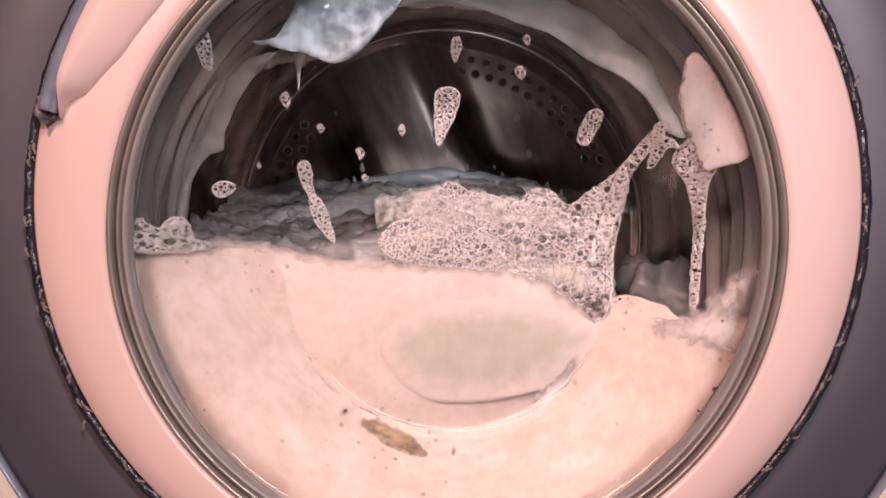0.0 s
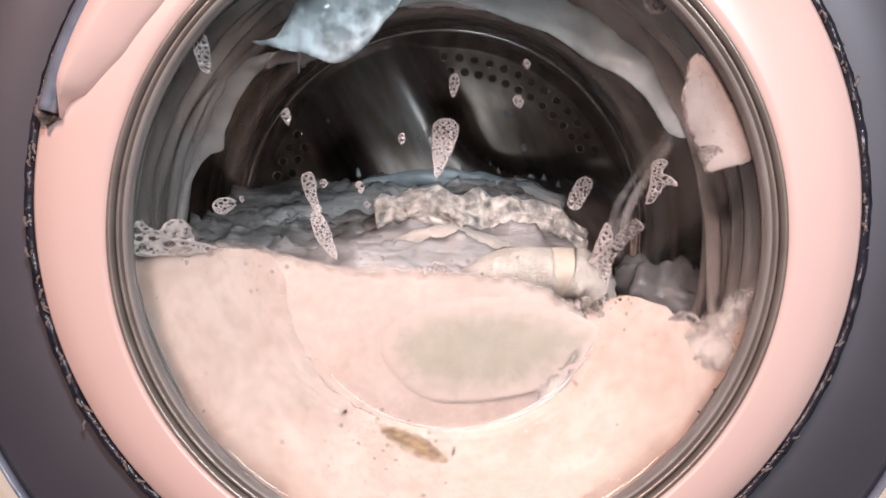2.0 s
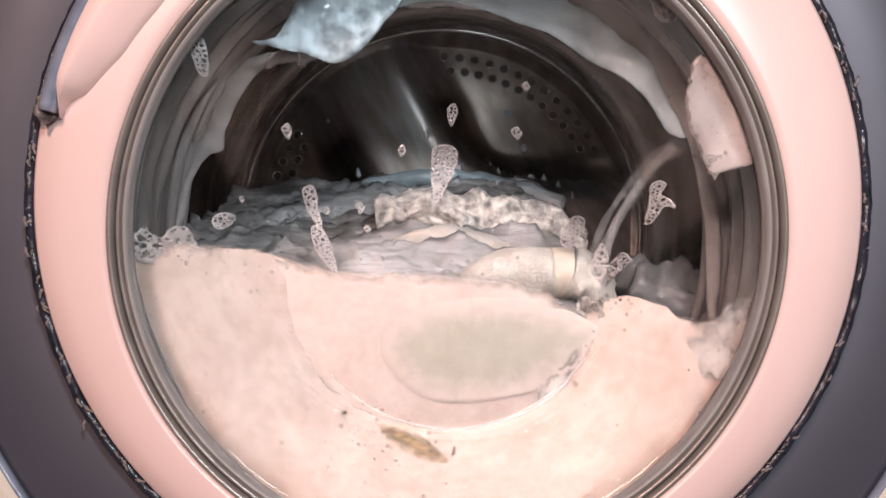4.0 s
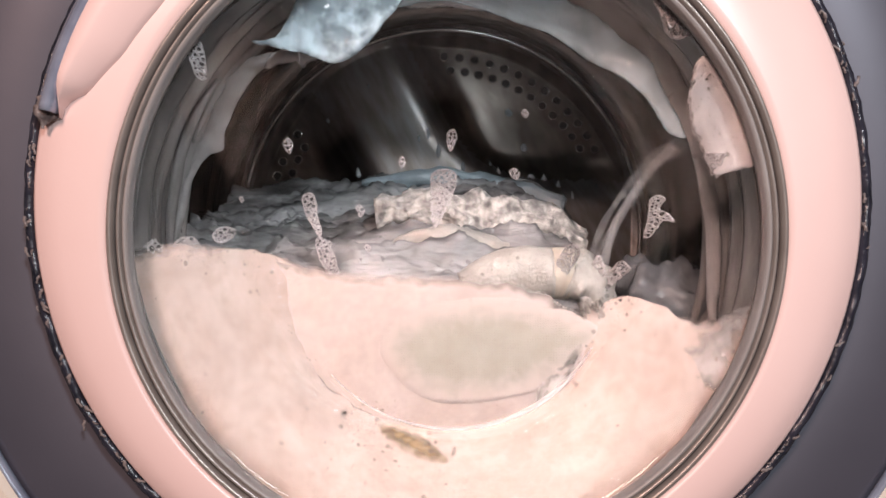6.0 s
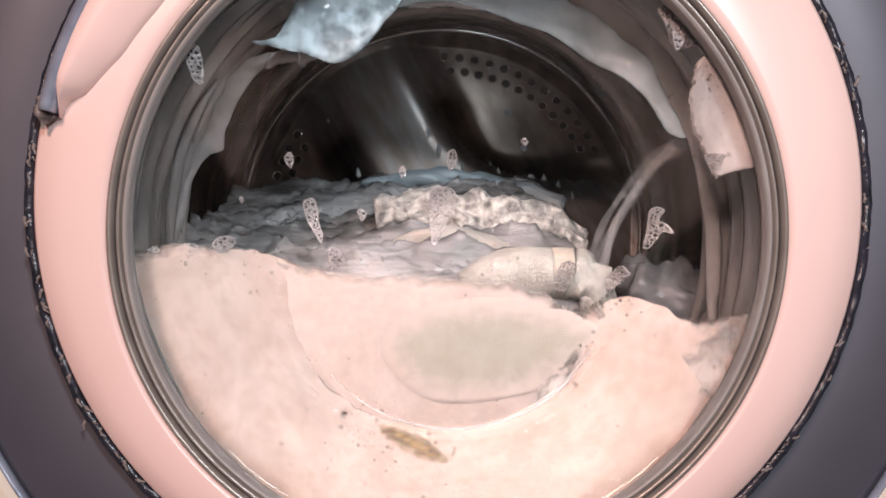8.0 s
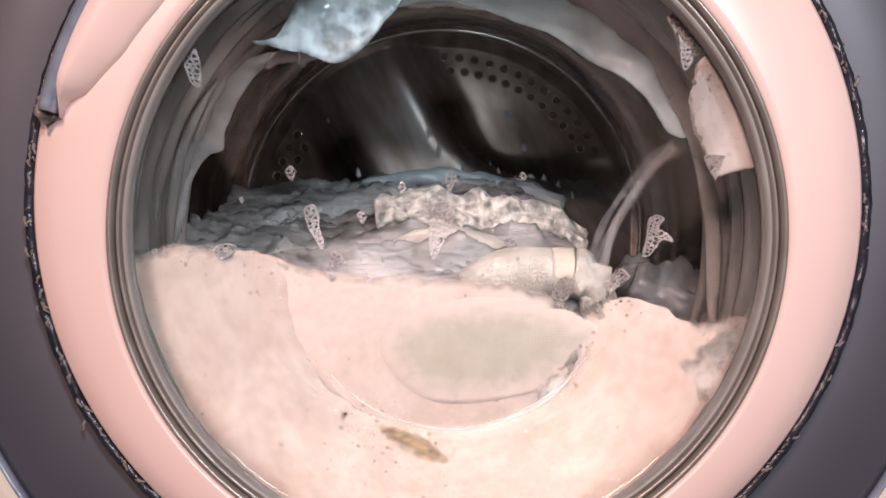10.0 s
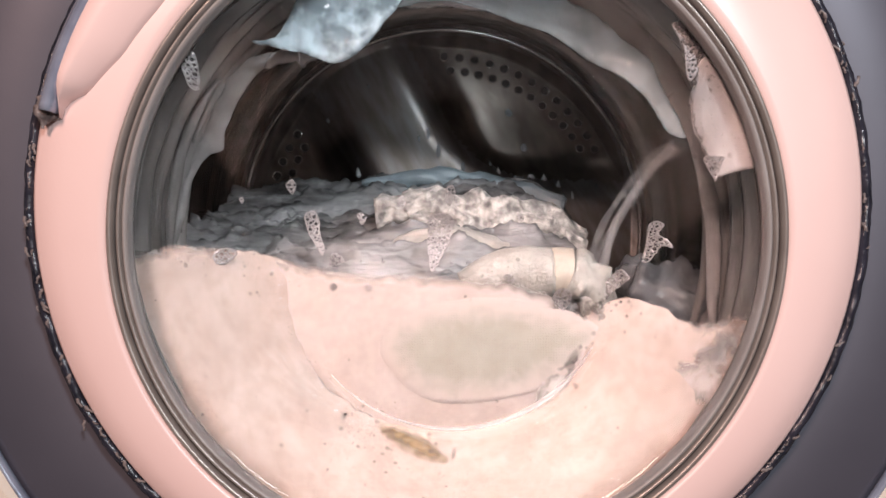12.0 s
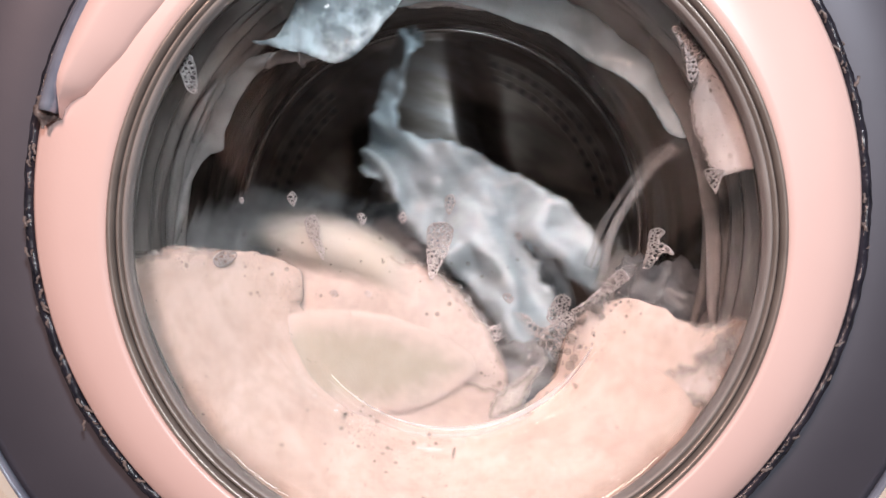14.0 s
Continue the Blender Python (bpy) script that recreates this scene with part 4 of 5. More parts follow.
for cx, cz, spread, count in [(0.084, -0.0556, 0.0115, 5), (0.105, -0.051, 0.0054, 4), (0.084, -0.0842, 0.0069, 5), (0.0706, -0.0709, 0.0077, 4)]:
    for _ in range(count):
        x, z, r = cx + rng.gauss(0, spread * 0.6), cz + rng.gauss(0, spread * 0.6), rng.uniform(0.0018, 0.0048)
        dome(bm, x, soft_behind(x, z) - 0.0004, z, r, r * 0.25)
part("small_bubbles", bm, GREY_FILM, FOAM_SKIRT, "small dark soap bubbles")["kind"] = "stuff"

MOVES = []
SMALL = ((60, 0.0009, 0.0014), (400, 0.0005, 0.0009), (600, 0.00032, 0.0005))
WIDE = ((260, 0.0016, 0.0036), (900, 0.0010, 0.0016), (5000, 0.0006, 0.0010), (6000, 0.00038, 0.0006))
LOOSE = ((60, 0.0012, 0.0026), (160, 0.0006, 0.0012))


def slide(ob, rows, sink=0.0, start=0.0):
    """Rows of (seconds, x, z) along the glass; sink: how far it settles into the foam behind after the time start."""
    MOVES.append((ob, [(t, pose(x, bowl_depth(x, z) + sink * smooth(start, start + 2.0, t), H + z)) for t, x, z in rows]))


def froth_clump(outline, rows, mat=None, gap=0.0, name="foam_clump", label="grey-white clump of soap bubbles on the glass", ragged=0.0006, sink=0.0, start=0.0, sizes=SMALL):
    t, cx, cz = rows[0]
    slide(clump(name, outline, gap, mat or CLUMP, cx, cz, label, ragged=ragged, sizes=sizes), rows, sink, start)


froth_clump([(-0.0076, 0.0967), (0.0019, 0.1001), (0.0095, 0.0951), (0.0069, 0.0824), (0.0019, 0.0717), (-0.0046, 0.0601), (-0.0077, 0.0670), (-0.0084, 0.0862)],
            [(0, 0.0008, 0.0858), (0.5, 0.0004, 0.0797), (1, 0.0000, 0.0743), (2, -0.0004, 0.0640), (3, -0.0008, 0.0544), (5.5, -0.0015, 0.0344), (6.5, -0.0019, 0.0259), (8, -0.0023, 0.0179), (10.5, -0.0031, 0.0056), (13.2, -0.0038, -0.0036), (14, -0.0042, -0.0059)])
froth_clump([(0.0029, 0.1239), (0.0079, 0.1266), (0.0102, 0.1217), (0.0067, 0.1138), (0.0037, 0.1161)],
            [(0, 0.0059, 0.1201), (0.5, 0.0055, 0.1150), (1, 0.0049, 0.1099), (1.5, 0.0049, 0.1052), (3, 0.0042, 0.0909), (5.5, 0.0031, 0.0682), (6.5, 0.0031, 0.0605), (8, 0.0031, 0.0505), (10.5, 0.0023, 0.0332), (13.2, 0.0019, 0.0225), (14, 0.0019, 0.0202)])
froth_clump([(0.0451, 0.1076), (0.0484, 0.1103), (0.0527, 0.1064), (0.0499, 0.1024)], [(0, 0.0488, 0.1064), (0.5, 0.0488, 0.1028), (1, 0.0488, 0.0985), (3, 0.0487, 0.0806), (5.5, 0.0465, 0.0486), (6.5, 0.0465, 0.0344), (8, 0.0449, 0.0190), (10.5, 0.0430, -0.0129), (12.5, 0.0423, -0.0348), (14, 0.0419, -0.0436)])
froth_clump([(0.0484, 0.1234), (0.0508, 0.1252), (0.0536, 0.1224), (0.0515, 0.1200)], [(0, 0.0508, 0.1227), (0.5, 0.0517, 0.1210), (1.5, 0.0519, 0.1142), (3, 0.0525, 0.1046), (5.5, 0.0532, 0.0871), (6.5, 0.0533, 0.0772), (8, 0.0530, 0.0632), (10.5, 0.0515, 0.0325), (13, 0.0492, 0.0017), (14, 0.0488, -0.0013)])
froth_clump([(-0.1054, 0.0852), (-0.1018, 0.0894), (-0.0998, 0.0856), (-0.1028, 0.0796)], [(0, -0.1030, 0.0842), (1, -0.1034, 0.0795), (3, -0.1044, 0.0709), (5.5, -0.1051, 0.0600), (8, -0.1053, 0.0490), (10.5, -0.1052, 0.0384), (13.2, -0.1053, 0.0266), (14, -0.1051, 0.0237)])
froth_clump([(0.0880, 0.0641), (0.0924, 0.0787), (0.0984, 0.0810), (0.1022, 0.0757), (0.0996, 0.0673), (0.0945, 0.0597)], [(0, 0.0957, 0.0704), (0.5, 0.0957, 0.0575), (1, 0.0944, 0.0464), (1.5, 0.0926, 0.0363), (2, 0.0914, 0.0275), (3, 0.0887, 0.0133), (5.5, 0.0837, -0.0136), (6.5, 0.0822, -0.0213), (8, 0.0807, -0.0290), (10.5, 0.0787, -0.0421), (12, 0.0772, -0.0474), (14, 0.0768, -0.0513)])
froth_clump([(-0.1003, 0.0467), (-0.0947, 0.0496), (-0.0913, 0.0437), (-0.0913, 0.0343), (-0.0884, 0.0248), (-0.0899, 0.0190), (-0.0958, 0.0285), (-0.0996, 0.0377)], [(0, -0.0952, 0.0353), (0.5, -0.0949, 0.0334), (1.5, -0.0936, 0.0301), (3, -0.0918, 0.0229), (5.5, -0.0922, 0.0148), (8, -0.0914, 0.0102), (10.5, -0.0907, 0.0048), (13.2, -0.0903, -0.0002), (14, -0.0903, -0.0013)])
froth_clump([(-0.0941, 0.0248), (-0.0876, 0.0256), (-0.0814, 0.0163), (-0.0761, -0.0021), (-0.0776, -0.0059), (-0.0845, 0.0010), (-0.0914, 0.0113)], [(0, -0.0845, 0.0094), (0.5, -0.0837, 0.0071), (1.5, -0.0834, 0.0010), (3, -0.0834, -0.0067), (5.5, -0.0834, -0.0167), (8, -0.0768, -0.0252), (14, -0.0749, -0.0298)], gap=0.001, sink=0.03, start=4.8)
froth_clump([(-0.1445, 0.0273), (-0.1408, 0.0313), (-0.1352, 0.0314), (-0.1340, 0.0282), (-0.1391, 0.0221), (-0.1436, 0.0221)], [(0, -0.1395, 0.0268), (0.5, -0.1397, 0.0237), (1.5, -0.1398, 0.0189), (3, -0.1405, 0.0122), (5.5, -0.1407, 0.0003), (8, -0.1408, -0.0075), (11, -0.1405, -0.0139), (14, -0.1405, -0.0167)])
froth_clump([(0.1289, 0.0645), (0.1312, 0.0678), (0.1359, 0.0649), (0.1349, 0.0597), (0.1398, 0.0549), (0.1416, 0.0502), (0.1369, 0.0512), (0.1332, 0.0430), (0.1290, 0.0417), (0.1294, 0.0528)], [(0, 0.1329, 0.0574), (0.5, 0.1340, 0.0519), (1.5, 0.1347, 0.0404), (3, 0.1352, 0.0281), (5.5, 0.1354, 0.0155), (8, 0.1354, 0.0062), (11, 0.1354, -0.0010), (13.4, 0.1355, -0.0057), (14, 0.1358, -0.0072)])
froth_clump([(-0.0330, 0.0724), (-0.0300, 0.0755), (-0.0277, 0.0709), (-0.0307, 0.0670)], [(0, -0.0303, 0.0713), (3, -0.0303, 0.0617), (5.5, -0.0303, 0.0509), (8, -0.0300, 0.0425), (11, -0.0303, 0.0267), (13.2, -0.0300, 0.0163), (14, -0.0296, 0.0113)])
froth_clump([(-0.0618, 0.0574), (-0.0588, 0.0594), (-0.0557, 0.0555), (-0.0588, 0.0509)], [(0, -0.0588, 0.0551), (0.5, -0.0592, 0.0486), (1.5, -0.0588, 0.0375), (3, -0.0588, 0.0225), (5.5, -0.0588, 0.0163), (8, -0.0576, 0.0133), (14, -0.0576, 0.0102)])
froth_clump([(-0.0580, 0.0394), (-0.0557, 0.0409), (-0.0534, 0.0382), (-0.0557, 0.0359)], [(0, -0.0561, 0.0386), (0.5, -0.0557, 0.0344), (1.5, -0.0549, 0.0252), (3, -0.0545, 0.0113), (5.5, -0.0545, -0.0059), (8, -0.0538, -0.0213), (14, -0.0538, -0.0405)])
froth_clump([(-0.0868, 0.0716), (-0.0842, 0.0738), (-0.0821, 0.0710), (-0.0851, 0.0680)], [(0, -0.0845, 0.0708), (0.5, -0.0847, 0.0604), (1.5, -0.0841, 0.0409), (3, -0.0826, 0.0267), (5.5, -0.0807, -0.0021), (8, -0.0787, -0.0213), (14, -0.0768, -0.0405)])
froth_clump([(-0.1392, 0.1101), (-0.1324, 0.1089), (-0.1322, 0.1011), (-0.1341, 0.0932), (-0.1371, 0.0912), (-0.1384, 0.0962)], [(0, -0.1356, 0.0995), (1.5, -0.1365, 0.0980), (3, -0.1375, 0.0967), (5.5, -0.1391, 0.0943), (8, -0.1409, 0.0917), (11, -0.1427, 0.0889), (14, -0.1444, 0.0861)])
froth_clump([(-0.1226, 0.0444), (-0.1212, 0.0453), (-0.1205, 0.0434), (-0.1218, 0.0415)], [(0, -0.1216, 0.0436), (0.5, -0.1319, 0.0222), (3, -0.1319, 0.0215), (8, -0.1320, 0.0212), (14, -0.1320, 0.0208)])

TAN_PATCH = clump("tan_cloth", [(-0.0448, -0.1267), (-0.0324, -0.1289), (-0.0133, -0.1358), (0.0007, -0.1449), (-0.0007, -0.1489), (-0.0127, -0.1473), (-0.0287, -0.1417), (-0.0419, -0.1333)], 0.0009, TAN_SOFT, *(-0.0206, -0.1390), "tan cloth edge showing through the foam", thick=0.0008, group="", category="cloth")
slide(TAN_PATCH, [(0, -0.0337, -0.1354), (0.4, -0.0224, -0.1389), (1, -0.0205, -0.1395), (13.3, -0.0205, -0.1395), (13.5, -0.0660, -0.1230), (13.6, -0.0560, -0.1300), (13.8, -0.0300, -0.1400), (14, -0.0250, -0.1800)])

# the large clump of foam beside the gasket, and the strand that runs down from it
BIG_CLUMP = clump("foam_clump", [(0.1392, 0.0987), (0.1500, 0.0878), (0.1577, 0.0724), (0.1670, 0.0538), (0.1707, 0.0414), (0.1651, 0.0356), (0.1602, 0.0352), (0.1552, 0.0346), (0.1492, 0.0459), (0.1439, 0.0592), (0.1389, 0.0748), (0.1370, 0.0910)], 0.0005, THICK_CLUMP, *(0.1522, 0.0651), "large pale foam clump hanging beside the gasket", thick=0.006, ragged=0.0012)
slide(BIG_CLUMP, [(0, 0.1513, 0.0660), (1.5, 0.1522, 0.0651), (3, 0.1533, 0.0642), (6.5, 0.1552, 0.0625), (8, 0.1554, 0.0624), (14, 0.1559, 0.0617)])
froth_clump([(0.1461, 0.0557), (0.1531, 0.0508), (0.1578, 0.0376), (0.1561, 0.0256), (0.1559, -0.0039), (0.1520, -0.0409), (0.1484, -0.0472), (0.1504, -0.0243), (0.1518, 0.0031), (0.1480, 0.0271), (0.1403, 0.0448)], [(0, 0.1540, 0.0096), (0.5, 0.1546, 0.0142), (1, 0.1553, 0.0062), (1.5, 0.1560, -0.0039), (1.8, 0.1545, -0.0480), (2, 0.1530, -0.0950), (3, 0.1460, -0.1379), (14, 0.1460, -0.1441)], gap=0.004, sink=0.06, start=0.7, name="foam_strand", label="thin strand of foam running down the glass")
froth_clump([(0.1465, 0.0608), (0.1533, 0.0601), (0.1531, 0.0560), (0.1529, 0.0473), (0.1509, 0.0502)], [(0, 0.1515, 0.0542), (1.5, 0.1534, 0.0463), (3, 0.1557, 0.0366), (6.5, 0.1568, 0.0373), (11, 0.1565, 0.0361), (13.5, 0.1569, 0.0323), (14, 0.1573, 0.0285)], gap=0.0002)
froth_clump([(0.0891, 0.1503), (0.0959, 0.1509), (0.1042, 0.1389), (0.1129, 0.1308), (0.1081, 0.1297), (0.1018, 0.1314), (0.0953, 0.1383)], [(0, 0.1005, 0.1389), (0.5, 0.1036, 0.1373), (1.5, 0.1119, 0.1317), (3, 0.1175, 0.1280), (5.5, 0.1249, 0.1181), (6.5, 0.1269, 0.1133), (8, 0.1289, 0.1104), (11, 0.1355, 0.1033), (14, 0.1367, 0.1001)], gap=0.0004)
froth_clump([(0.0946, 0.1837), (0.1021, 0.1744), (0.1051, 0.1620), (0.1070, 0.1481), (0.1089, 0.1358), (0.1138, 0.1404), (0.1119, 0.1543), (0.1082, 0.1682), (0.1021, 0.1800)], [(0, 0.1051, 0.1620), (3, 0.1113, 0.1528), (6.5, 0.1206, 0.1342), (8, 0.1231, 0.1249), (11, 0.1294, 0.1102), (14, 0.1310, 0.1075)], gap=0.0012)

# the lace of bubbles that sinks into the foam at the start
froth_clump([(-0.0469, -0.0059), (-0.0384, 0.0075), (-0.0238, 0.0133), (-0.0211, 0.0267), (-0.0077, 0.0325), (0.0038, 0.0371), (0.0154, 0.0305), (0.0346, 0.0267), (0.0480, 0.0217), (0.0576, 0.0305), (0.0711, 0.0313), (0.0845, 0.0209), (0.0960, 0.0286), (0.1111, 0.0390), (0.1179, 0.0470), (0.1249, 0.0575), (0.1301, 0.0642), (0.1359, 0.0583), (0.1287, 0.0487), (0.1232, 0.0377), (0.1204, 0.0164), (0.1155, -0.0136), (0.1128, -0.0556), (0.1036, -0.0654), (0.0615, -0.0482), (0.0038, -0.0252), (-0.0346, -0.0175)],
            [(0, 0.0499, -0.0059), (0.2, 0.0499, -0.0098), (0.5, 0.0480, -0.0205), (0.8, 0.0461, -0.0271), (1.2, 0.0442, -0.0386), (1.5, 0.0423, -0.0482), (2, 0.0403, -0.0616), (3, 0.0384, -0.0789), (14, 0.0365, -0.0943)], LACE, 0.006, "bubble_lace", "lace of soap bubbles sinking into the foam", ragged=0.0012, sizes=WIDE, sink=0.03, start=1.2)
froth_clump([(0.1166, 0.0455), (0.1212, 0.0380), (0.1206, 0.0237), (0.1152, 0.0054), (0.1095, -0.0136), (0.0999, -0.0213), (0.0991, -0.0098), (0.1056, 0.0094), (0.1109, 0.0281)], [(0, 0.1159, 0.0296), (0.5, 0.1142, 0.0149), (1, 0.1119, 0.0036), (1.5, 0.1091, -0.0021), (2, 0.1072, -0.0082), (3, 0.1045, -0.0159), (5.5, 0.1037, -0.0290), (8, 0.1029, -0.0374), (10.5, 0.1034, -0.0711), (14, 0.1011, -0.0924)], LACE, 0.004, sink=0.03, start=5.0, sizes=LOOSE)
froth_clump([(-0.1757, 0.0010), (-0.1700, 0.0062), (-0.1652, 0.0010), (-0.1598, 0.0083), (-0.1545, 0.0060), (-0.1524, -0.0040), (-0.1440, -0.0075), (-0.1490, -0.0120), (-0.1599, -0.0141), (-0.1701, -0.0136), (-0.1757, -0.0080)], [(0, -0.1627, -0.0028), (1.5, -0.1627, -0.0038), (3, -0.1629, -0.0058), (5.5, -0.1631, -0.0125), (8, -0.1631, -0.0180), (14, -0.1631, -0.0205)], BIG, 0.0006, "large_bubbles", "large clear soap bubbles at the foam's edge", ragged=0.0012, sizes=LOOSE, sink=0.02, start=4.0)
froth_clump([(0.1277, -0.0594), (0.1379, -0.0528), (0.1456, -0.0499), (0.1556, -0.0388), (0.1648, -0.0237), (0.1732, -0.0158), (0.1716, -0.0297), (0.1639, -0.0482), (0.1608, -0.0668), (0.1469, -0.0696), (0.1335, -0.0683)], [(0, 0.1521, -0.0504), (0.5, 0.1507, -0.0568), (1, 0.1500, -0.0600), (1.5, 0.1497, -0.0607), (3, 0.1489, -0.0638), (8, 0.1447, -0.0759), (14, 0.1419, -0.0821)], FROTH_EDGE, 0.003, "foam_edge", "bubbly foam edge on the glass", ragged=0.0014, sizes=None)

# ---- laundry that lies buried in the heap until the drum turns
FOAM_DOME = at_axis(part("foamy_cloth", blob_sheet([(-0.1780, -0.0253), (-0.1408, -0.0144), (-0.0978, -0.0081), (-0.0587, -0.0097), (-0.0196, -0.0175), (0.0086, -0.0351), (0.0313, -0.0664), (0.0477, -0.1035), (0.0528, -0.1388), (0.0039, -0.1700), (-0.1134, -0.1700), (-0.1721, -0.1114)], 0.016, lambda x, z: 0.1035 + 1.2 * (x * x + (z + 0.08) ** 2), 0.0015, 0.005, 0.8, lumps=0.003, seed=12), FROTH_PLAIN), "white cloth soaked in foam", "cloth")
def sheet_depth(x, z):
    run = 0.75 * x + 0.66 * z
    across = 0.66 * x - 0.75 * z
    return 0.165 - 0.25 * across + 0.012 * math.sin(run * 95 + 14 * noise.noise((x * 12, z * 12, 1))) + 0.010 * noise.fractal((run * 60, across * 14, 3), 0.7, 2.0, 4)


SHEET = at_axis(part("bed_sheet", blob_sheet([(-0.0380, 0.1793), (-0.0201, 0.1749), (-0.0349, 0.1301), (-0.0367, 0.0876), (0.0000, 0.0764), (0.0492, 0.0540), (0.0895, 0.0249), (0.1141, -0.0086), (0.1119, -0.0444), (0.0806, -0.0176), (0.0604, -0.0042), (0.0806, -0.0444), (0.0940, -0.0937), (0.0671, -0.1205), (0.0425, -0.0758), (0.0090, -0.0310), (-0.0224, 0.0003), (-0.0448, 0.0384), (-0.0707, 0.0585), (-0.0671, 0.0831), (-0.0528, 0.1301)], 0.006, sheet_depth, 0.003, 0.0035, 0.5, seed=31), PALE_CLOTH),
                "pale bluish wet sheet tumbling in the drum", "sheet")
SPLASH = part("splash", blob_sheet([(0.0888, -0.0715), (0.0984, -0.0406), (0.1100, -0.0213), (0.1216, -0.0098), (0.1312, -0.0213), (0.1389, -0.0348), (0.1544, -0.0233), (0.1505, -0.0483), (0.1640, -0.0676), (0.1717, -0.0869), (0.1389, -0.1024), (0.0965, -0.0908)], 0.005, lambda x, z: 0.104, 0.002, 0.004, 0.5, lumps=0.002), SPRAY)
tagged(SPLASH, "splash of grey soapy water", "water")

# ---- wet things at the gasket
# Sharper steps between pale and dark for the glare on the flap.
for e, p in zip(RUBBER_GLARE.node_tree.nodes["Color Ramp"].color_ramp.elements, (0.43, 0.57)):
    e.position = p
at_axis(part("gasket_flap", blob_sheet([(-0.1243, 0.1225), (-0.1101, 0.1253), (-0.1029, 0.1352), (-0.087, 0.1566), (-0.0604, 0.1672), (-0.0249, 0.1601), (-0.0302, 0.1459), (-0.0391, 0.1352), (-0.0497, 0.1218), (-0.064, 0.1111), (-0.0746, 0.109), (-0.087, 0.1133), (-0.0994, 0.1168), (-0.1136, 0.1196)], 0.006, lambda x, z: 0.066 + 0.3 * (0.128 - z) * 0.3, 0.0006, 0.003, 0.4, lumps=0.005, seed=4), RUBBER_GLARE),
               "wet rubber flap hanging over the door opening, glare in its colour", "gasket flap")
STREAM = new("water_stream")
STREAM.empty_display_size = 0.02
tagged(STREAM, "thin grey stream of water running from the gasket", "water")
rng = random.Random(5)
for k in range(5):
    off = Vector((rng.uniform(-0.0035, 0.0035), rng.uniform(-0.004, 0.004), rng.uniform(-0.003, 0.003)))
    way = [(0.1756, 0.1000, 0.0732), (0.1640, 0.1000, 0.0636), (0.1444, 0.1050, 0.0489), (0.1283, 0.1100, 0.0259), (0.1157, 0.1150, 0.0025), (0.1029 + 0.002 * k, 0.1200, -0.0276)]
    strand = part("strand", tube([Vector(p) + off * (0.5 + 0.3 * n) for n, p in enumerate(way)], (0.006, 0.0045, 0.0028, 0.0022, 0.0026, 0.0034), 12, 0.45, 45, k, 0.6), SPRAY, STREAM)
    strand.visible_shadow = False
STREAM.location.z = H
at_axis(part("dark_cloth", tube([(0.1268, 0.1500, -0.0348), (0.1447, 0.1450, -0.0358), (0.1670, 0.1300, -0.0464), (0.1938, 0.1250, -0.0583)], (0.012, 0.022, 0.026, 0.02), 40, 0.5, 45, 3), DARK_CLOTH),
                    "dark wet cloth lying by the gasket", "cloth")
for outline, seed in (([(-0.1248, 0.1150), (-0.1199, 0.1234), (-0.1104, 0.1264), (-0.0933, 0.1226), (-0.0875, 0.1196), (-0.0952, 0.1173), (-0.0997, 0.1112), (-0.1028, 0.1180), (-0.1142, 0.1165), (-0.1218, 0.1127)], 1),
                      ([(-0.0350, 0.1578), (-0.0117, 0.1609), (0.0156, 0.1593), (0.0350, 0.1578), (0.0545, 0.1523), (0.0428, 0.1531), (0.0214, 0.1531), (0.0039, 0.1554), (-0.0234, 0.1554)], 3)):
    at_axis(part("gasket_foam", blob_sheet(outline, 0.004, flat_depth(0.096), 0.0006, 0.003, 0.4, seed=seed), SMEAR), "smear of white foam on the gasket lip", "foam", "foam on the gasket")


DRIP = part("foam_drip", tube([(0, 0, 0.004), (0, 0, -0.003), (0, 0, -0.010), (0, 0, -0.020)], (0.0045, 0.0022, 0.0012, 0.0005), 12, 0.15, 90, 2), DRIP_FOAM)
tagged(DRIP, "white foam drip running down from the gasket flap", "foam", "foam on the gasket")

# ---- what moves
def turned(deg, dx=0.0, dz=0.0, dy=0.0):
    """A turn about the drum's axis, clockwise as seen from the door."""
    return pose(dx, dy, H + dz, 0, deg, 0)


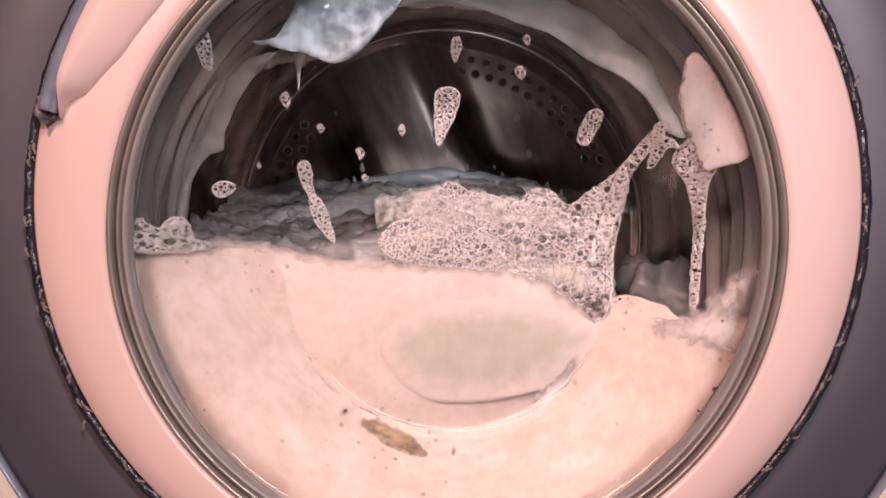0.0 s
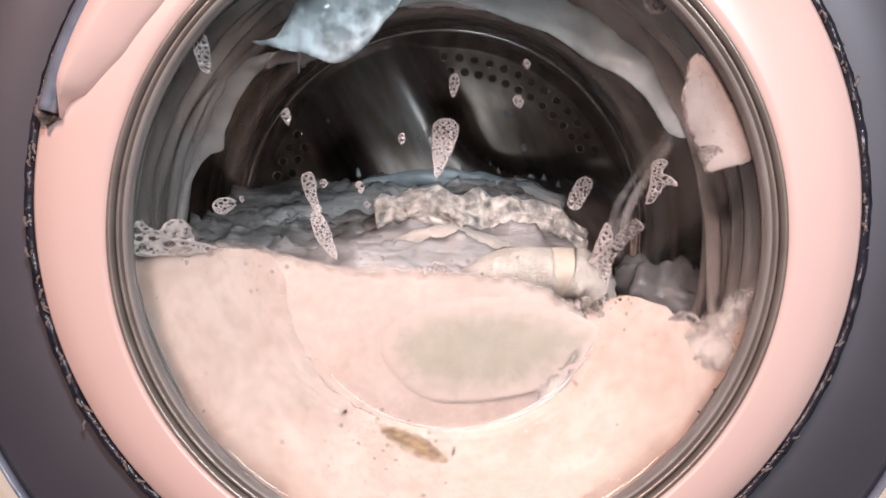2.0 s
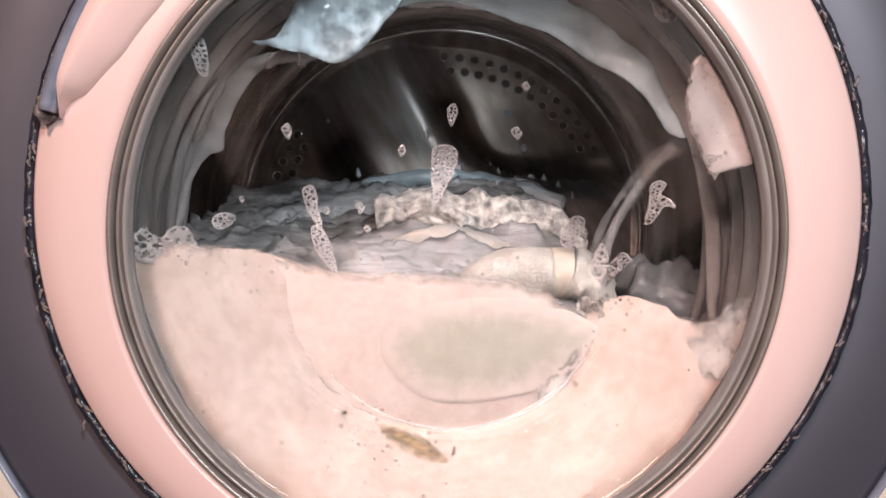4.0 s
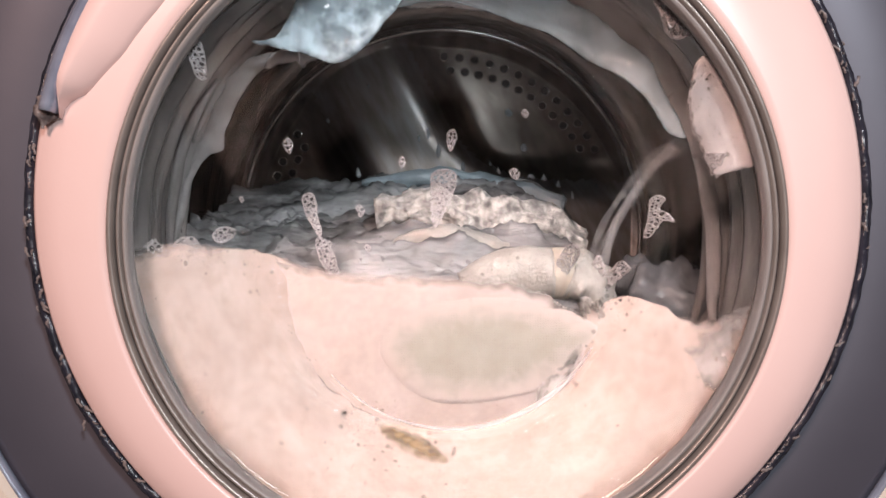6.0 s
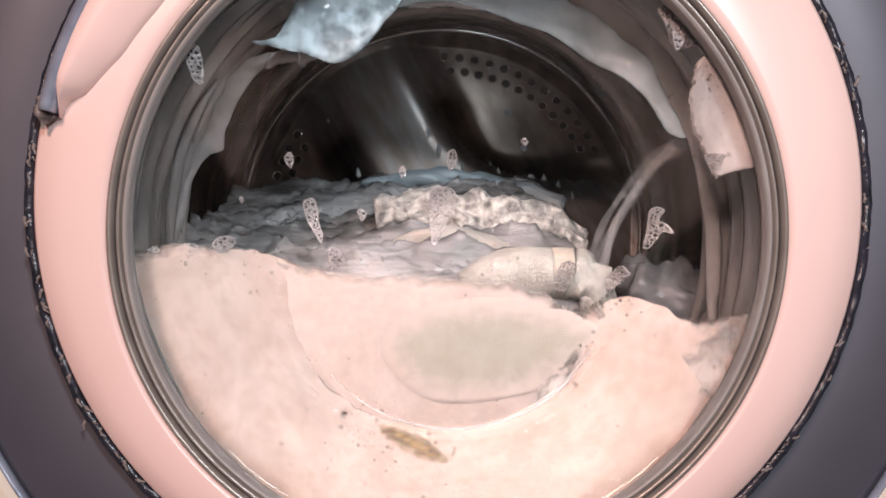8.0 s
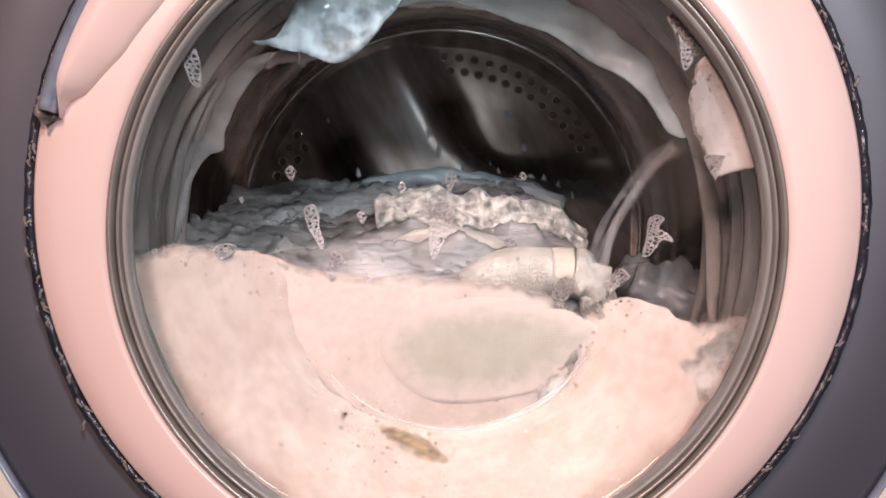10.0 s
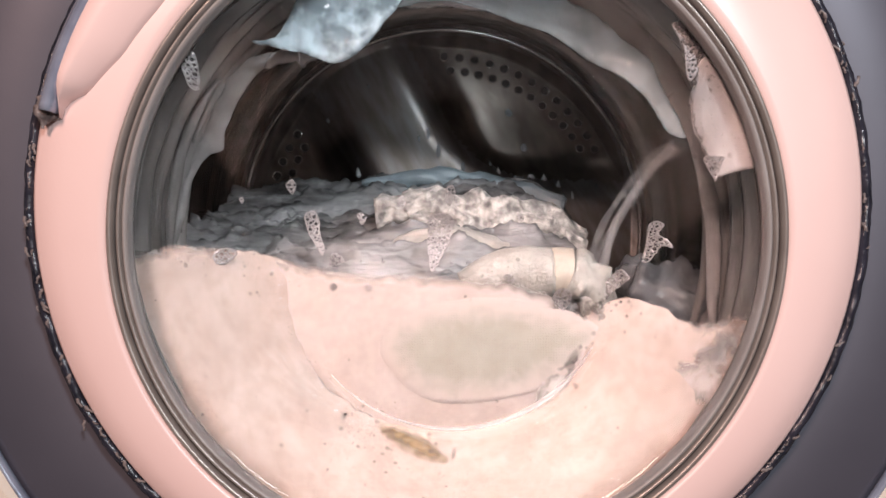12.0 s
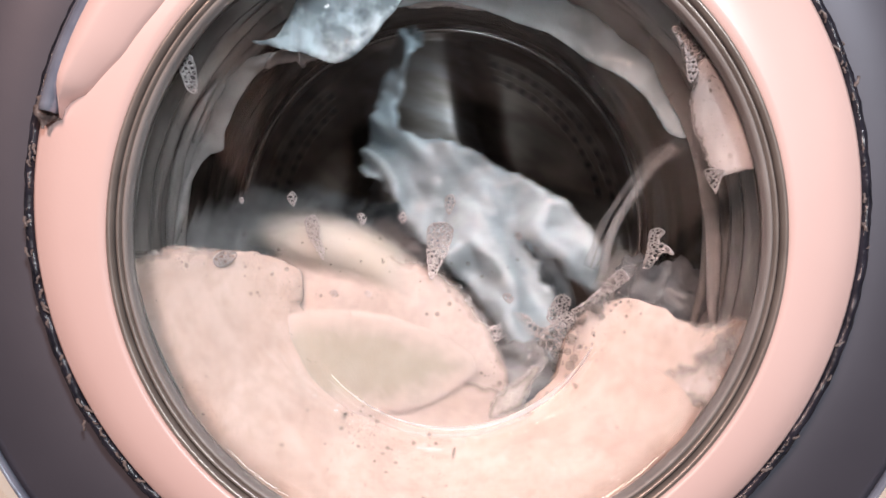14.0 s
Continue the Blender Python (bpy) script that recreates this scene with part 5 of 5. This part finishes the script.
def motions():
    walk(DRUM, [(t, turned(a, HUB_X, HUB_Z)) for t, a in ((0, -113), (0.3, -114), (0.6, -116), (1.0, -117), (13.3, -117), (13.4, -110),
                                                          (13.5, -90), (13.6, -68), (13.8, -24), (14, 20))])
    for ob, end in ((HEAP, turned(14, 0.0, -0.045)), (TOWEL_ROLL, turned(24, -0.165, -0.055)), (SOCK, turned(20, -0.12, 0.035)), (SOCK_B, turned(10, -0.10, 0.0))):
        walk(ob, [(0, turned(0, 0, 0.0)), (13.3, turned(0)), (13.4, turned(6)), (13.5, turned(26)), (13.6, turned(44)), (13.7, turned(60)),
                  (13.8, turned(68)), (13.9, turned(44, 0.0, -0.03)), (14, end)])
    walk(REAR_CLOTH, [(0, turned(0)), (13.3, turned(0)), (13.4, turned(6)), (13.5, turned(26)), (13.6, turned(44)), (13.7, turned(60)), (13.8, turned(68)),
                      (13.9, turned(60)), (14, turned(50))])
    walk(FOAM_HEAP, [(0, turned(0, 0, 0.006)), (1.5, turned(0, 0, 0.003)), (3, turned(0)), (8, turned(0, 0, -0.003)), (13.3, turned(0, 0, -0.003)), (13.4, turned(5)), (13.5, turned(24)),
                     (13.6, turned(42)), (13.7, turned(58)), (13.8, turned(66)), (13.9, turned(38, 0, -0.04)), (14, turned(15, 0, -0.065))])
    walk(FOAM_DOME, [(0, turned(0, 0, -0.03, 0.03)), (13.6, turned(0, 0, -0.03, 0.03)), (13.8, turned(0, 0, -0.012, 0.016)), (14, turned(0))])
    walk(SHEET, [(0, turned(20, -0.02, -0.16, 0.04)), (13.4, turned(20, -0.02, -0.16, 0.04)), (13.6, turned(40, -0.05, -0.13, 0.04)), (13.8, turned(10, -0.05, -0.03, 0.02)), (14, turned(0))])
    walk(SPLASH, [(0, pose(0, 0.01, H - 0.08)), (13.6, pose(0, 0.01, H - 0.08)), (13.8, pose(0, 0.004, H - 0.03)), (14, pose(0, 0, H))])
    def flat(ob, y, rows):
        walk(ob, [(t, pose(x, y - 0.0014 * smooth(13.6, 13.8, t), H + z, 0, a, 0)) for t, x, z, a in rows])
    flat(MESH_PATCH, 0.1006, [(0, 0.0286, -0.0750, 0), (13.3, 0.0286, -0.0750, 0), (13.5, 0.026, -0.083, 10), (13.6, 0.010, -0.100, 20), (13.7, -0.050, -0.085, 30), (13.8, -0.100, -0.062, 40), (13.9, -0.074, -0.070, 14), (14, -0.058, -0.085, 8)])
    flat(FOLD, 0.1006, [(0, 0.076, -0.098, 0), (0.5, 0.078, -0.094, 0), (1.2, 0.078, -0.092, 0), (13.3, 0.078, -0.092, 0), (13.5, 0.070, -0.094, 5), (13.8, 0.055, -0.100, 10), (14, 0.05, -0.10, 10)])
    walk(FOAM_SKIRT, [(0, pose(0, 0.003, H + 0.001)), (3, pose(0, 0.002, H + 0.0005)), (8, pose(0, 0.001, H)), (13.5, pose(0, 0.001, H - 0.001)), (14, pose(0, 0.002, H - 0.001))])
    walk(STREAM, [(0, pose(0.05, 0, H + 0.06)), (0.9, pose(0.05, 0, H + 0.06)), (2.0, pose(0.012, 0, H + 0.016)), (3.2, pose(0, 0, H)), (14, pose(0, 0, H))])
    walk(DRIP, [(t, pose(-0.1003, 0.094, H + 0.1158 + lift)) for t, lift in ((0, 0.002), (0.5, -0.002), (0.9, 0.000), (1.2, 0.006), (1.7, 0.014), (2.2, 0.010), (2.5, 0.000), (3.2, 0.010), (4.5, 0.020), (14, 0.020))])
    for ob, rows in MOVES:
        walk(ob, rows)


motions()
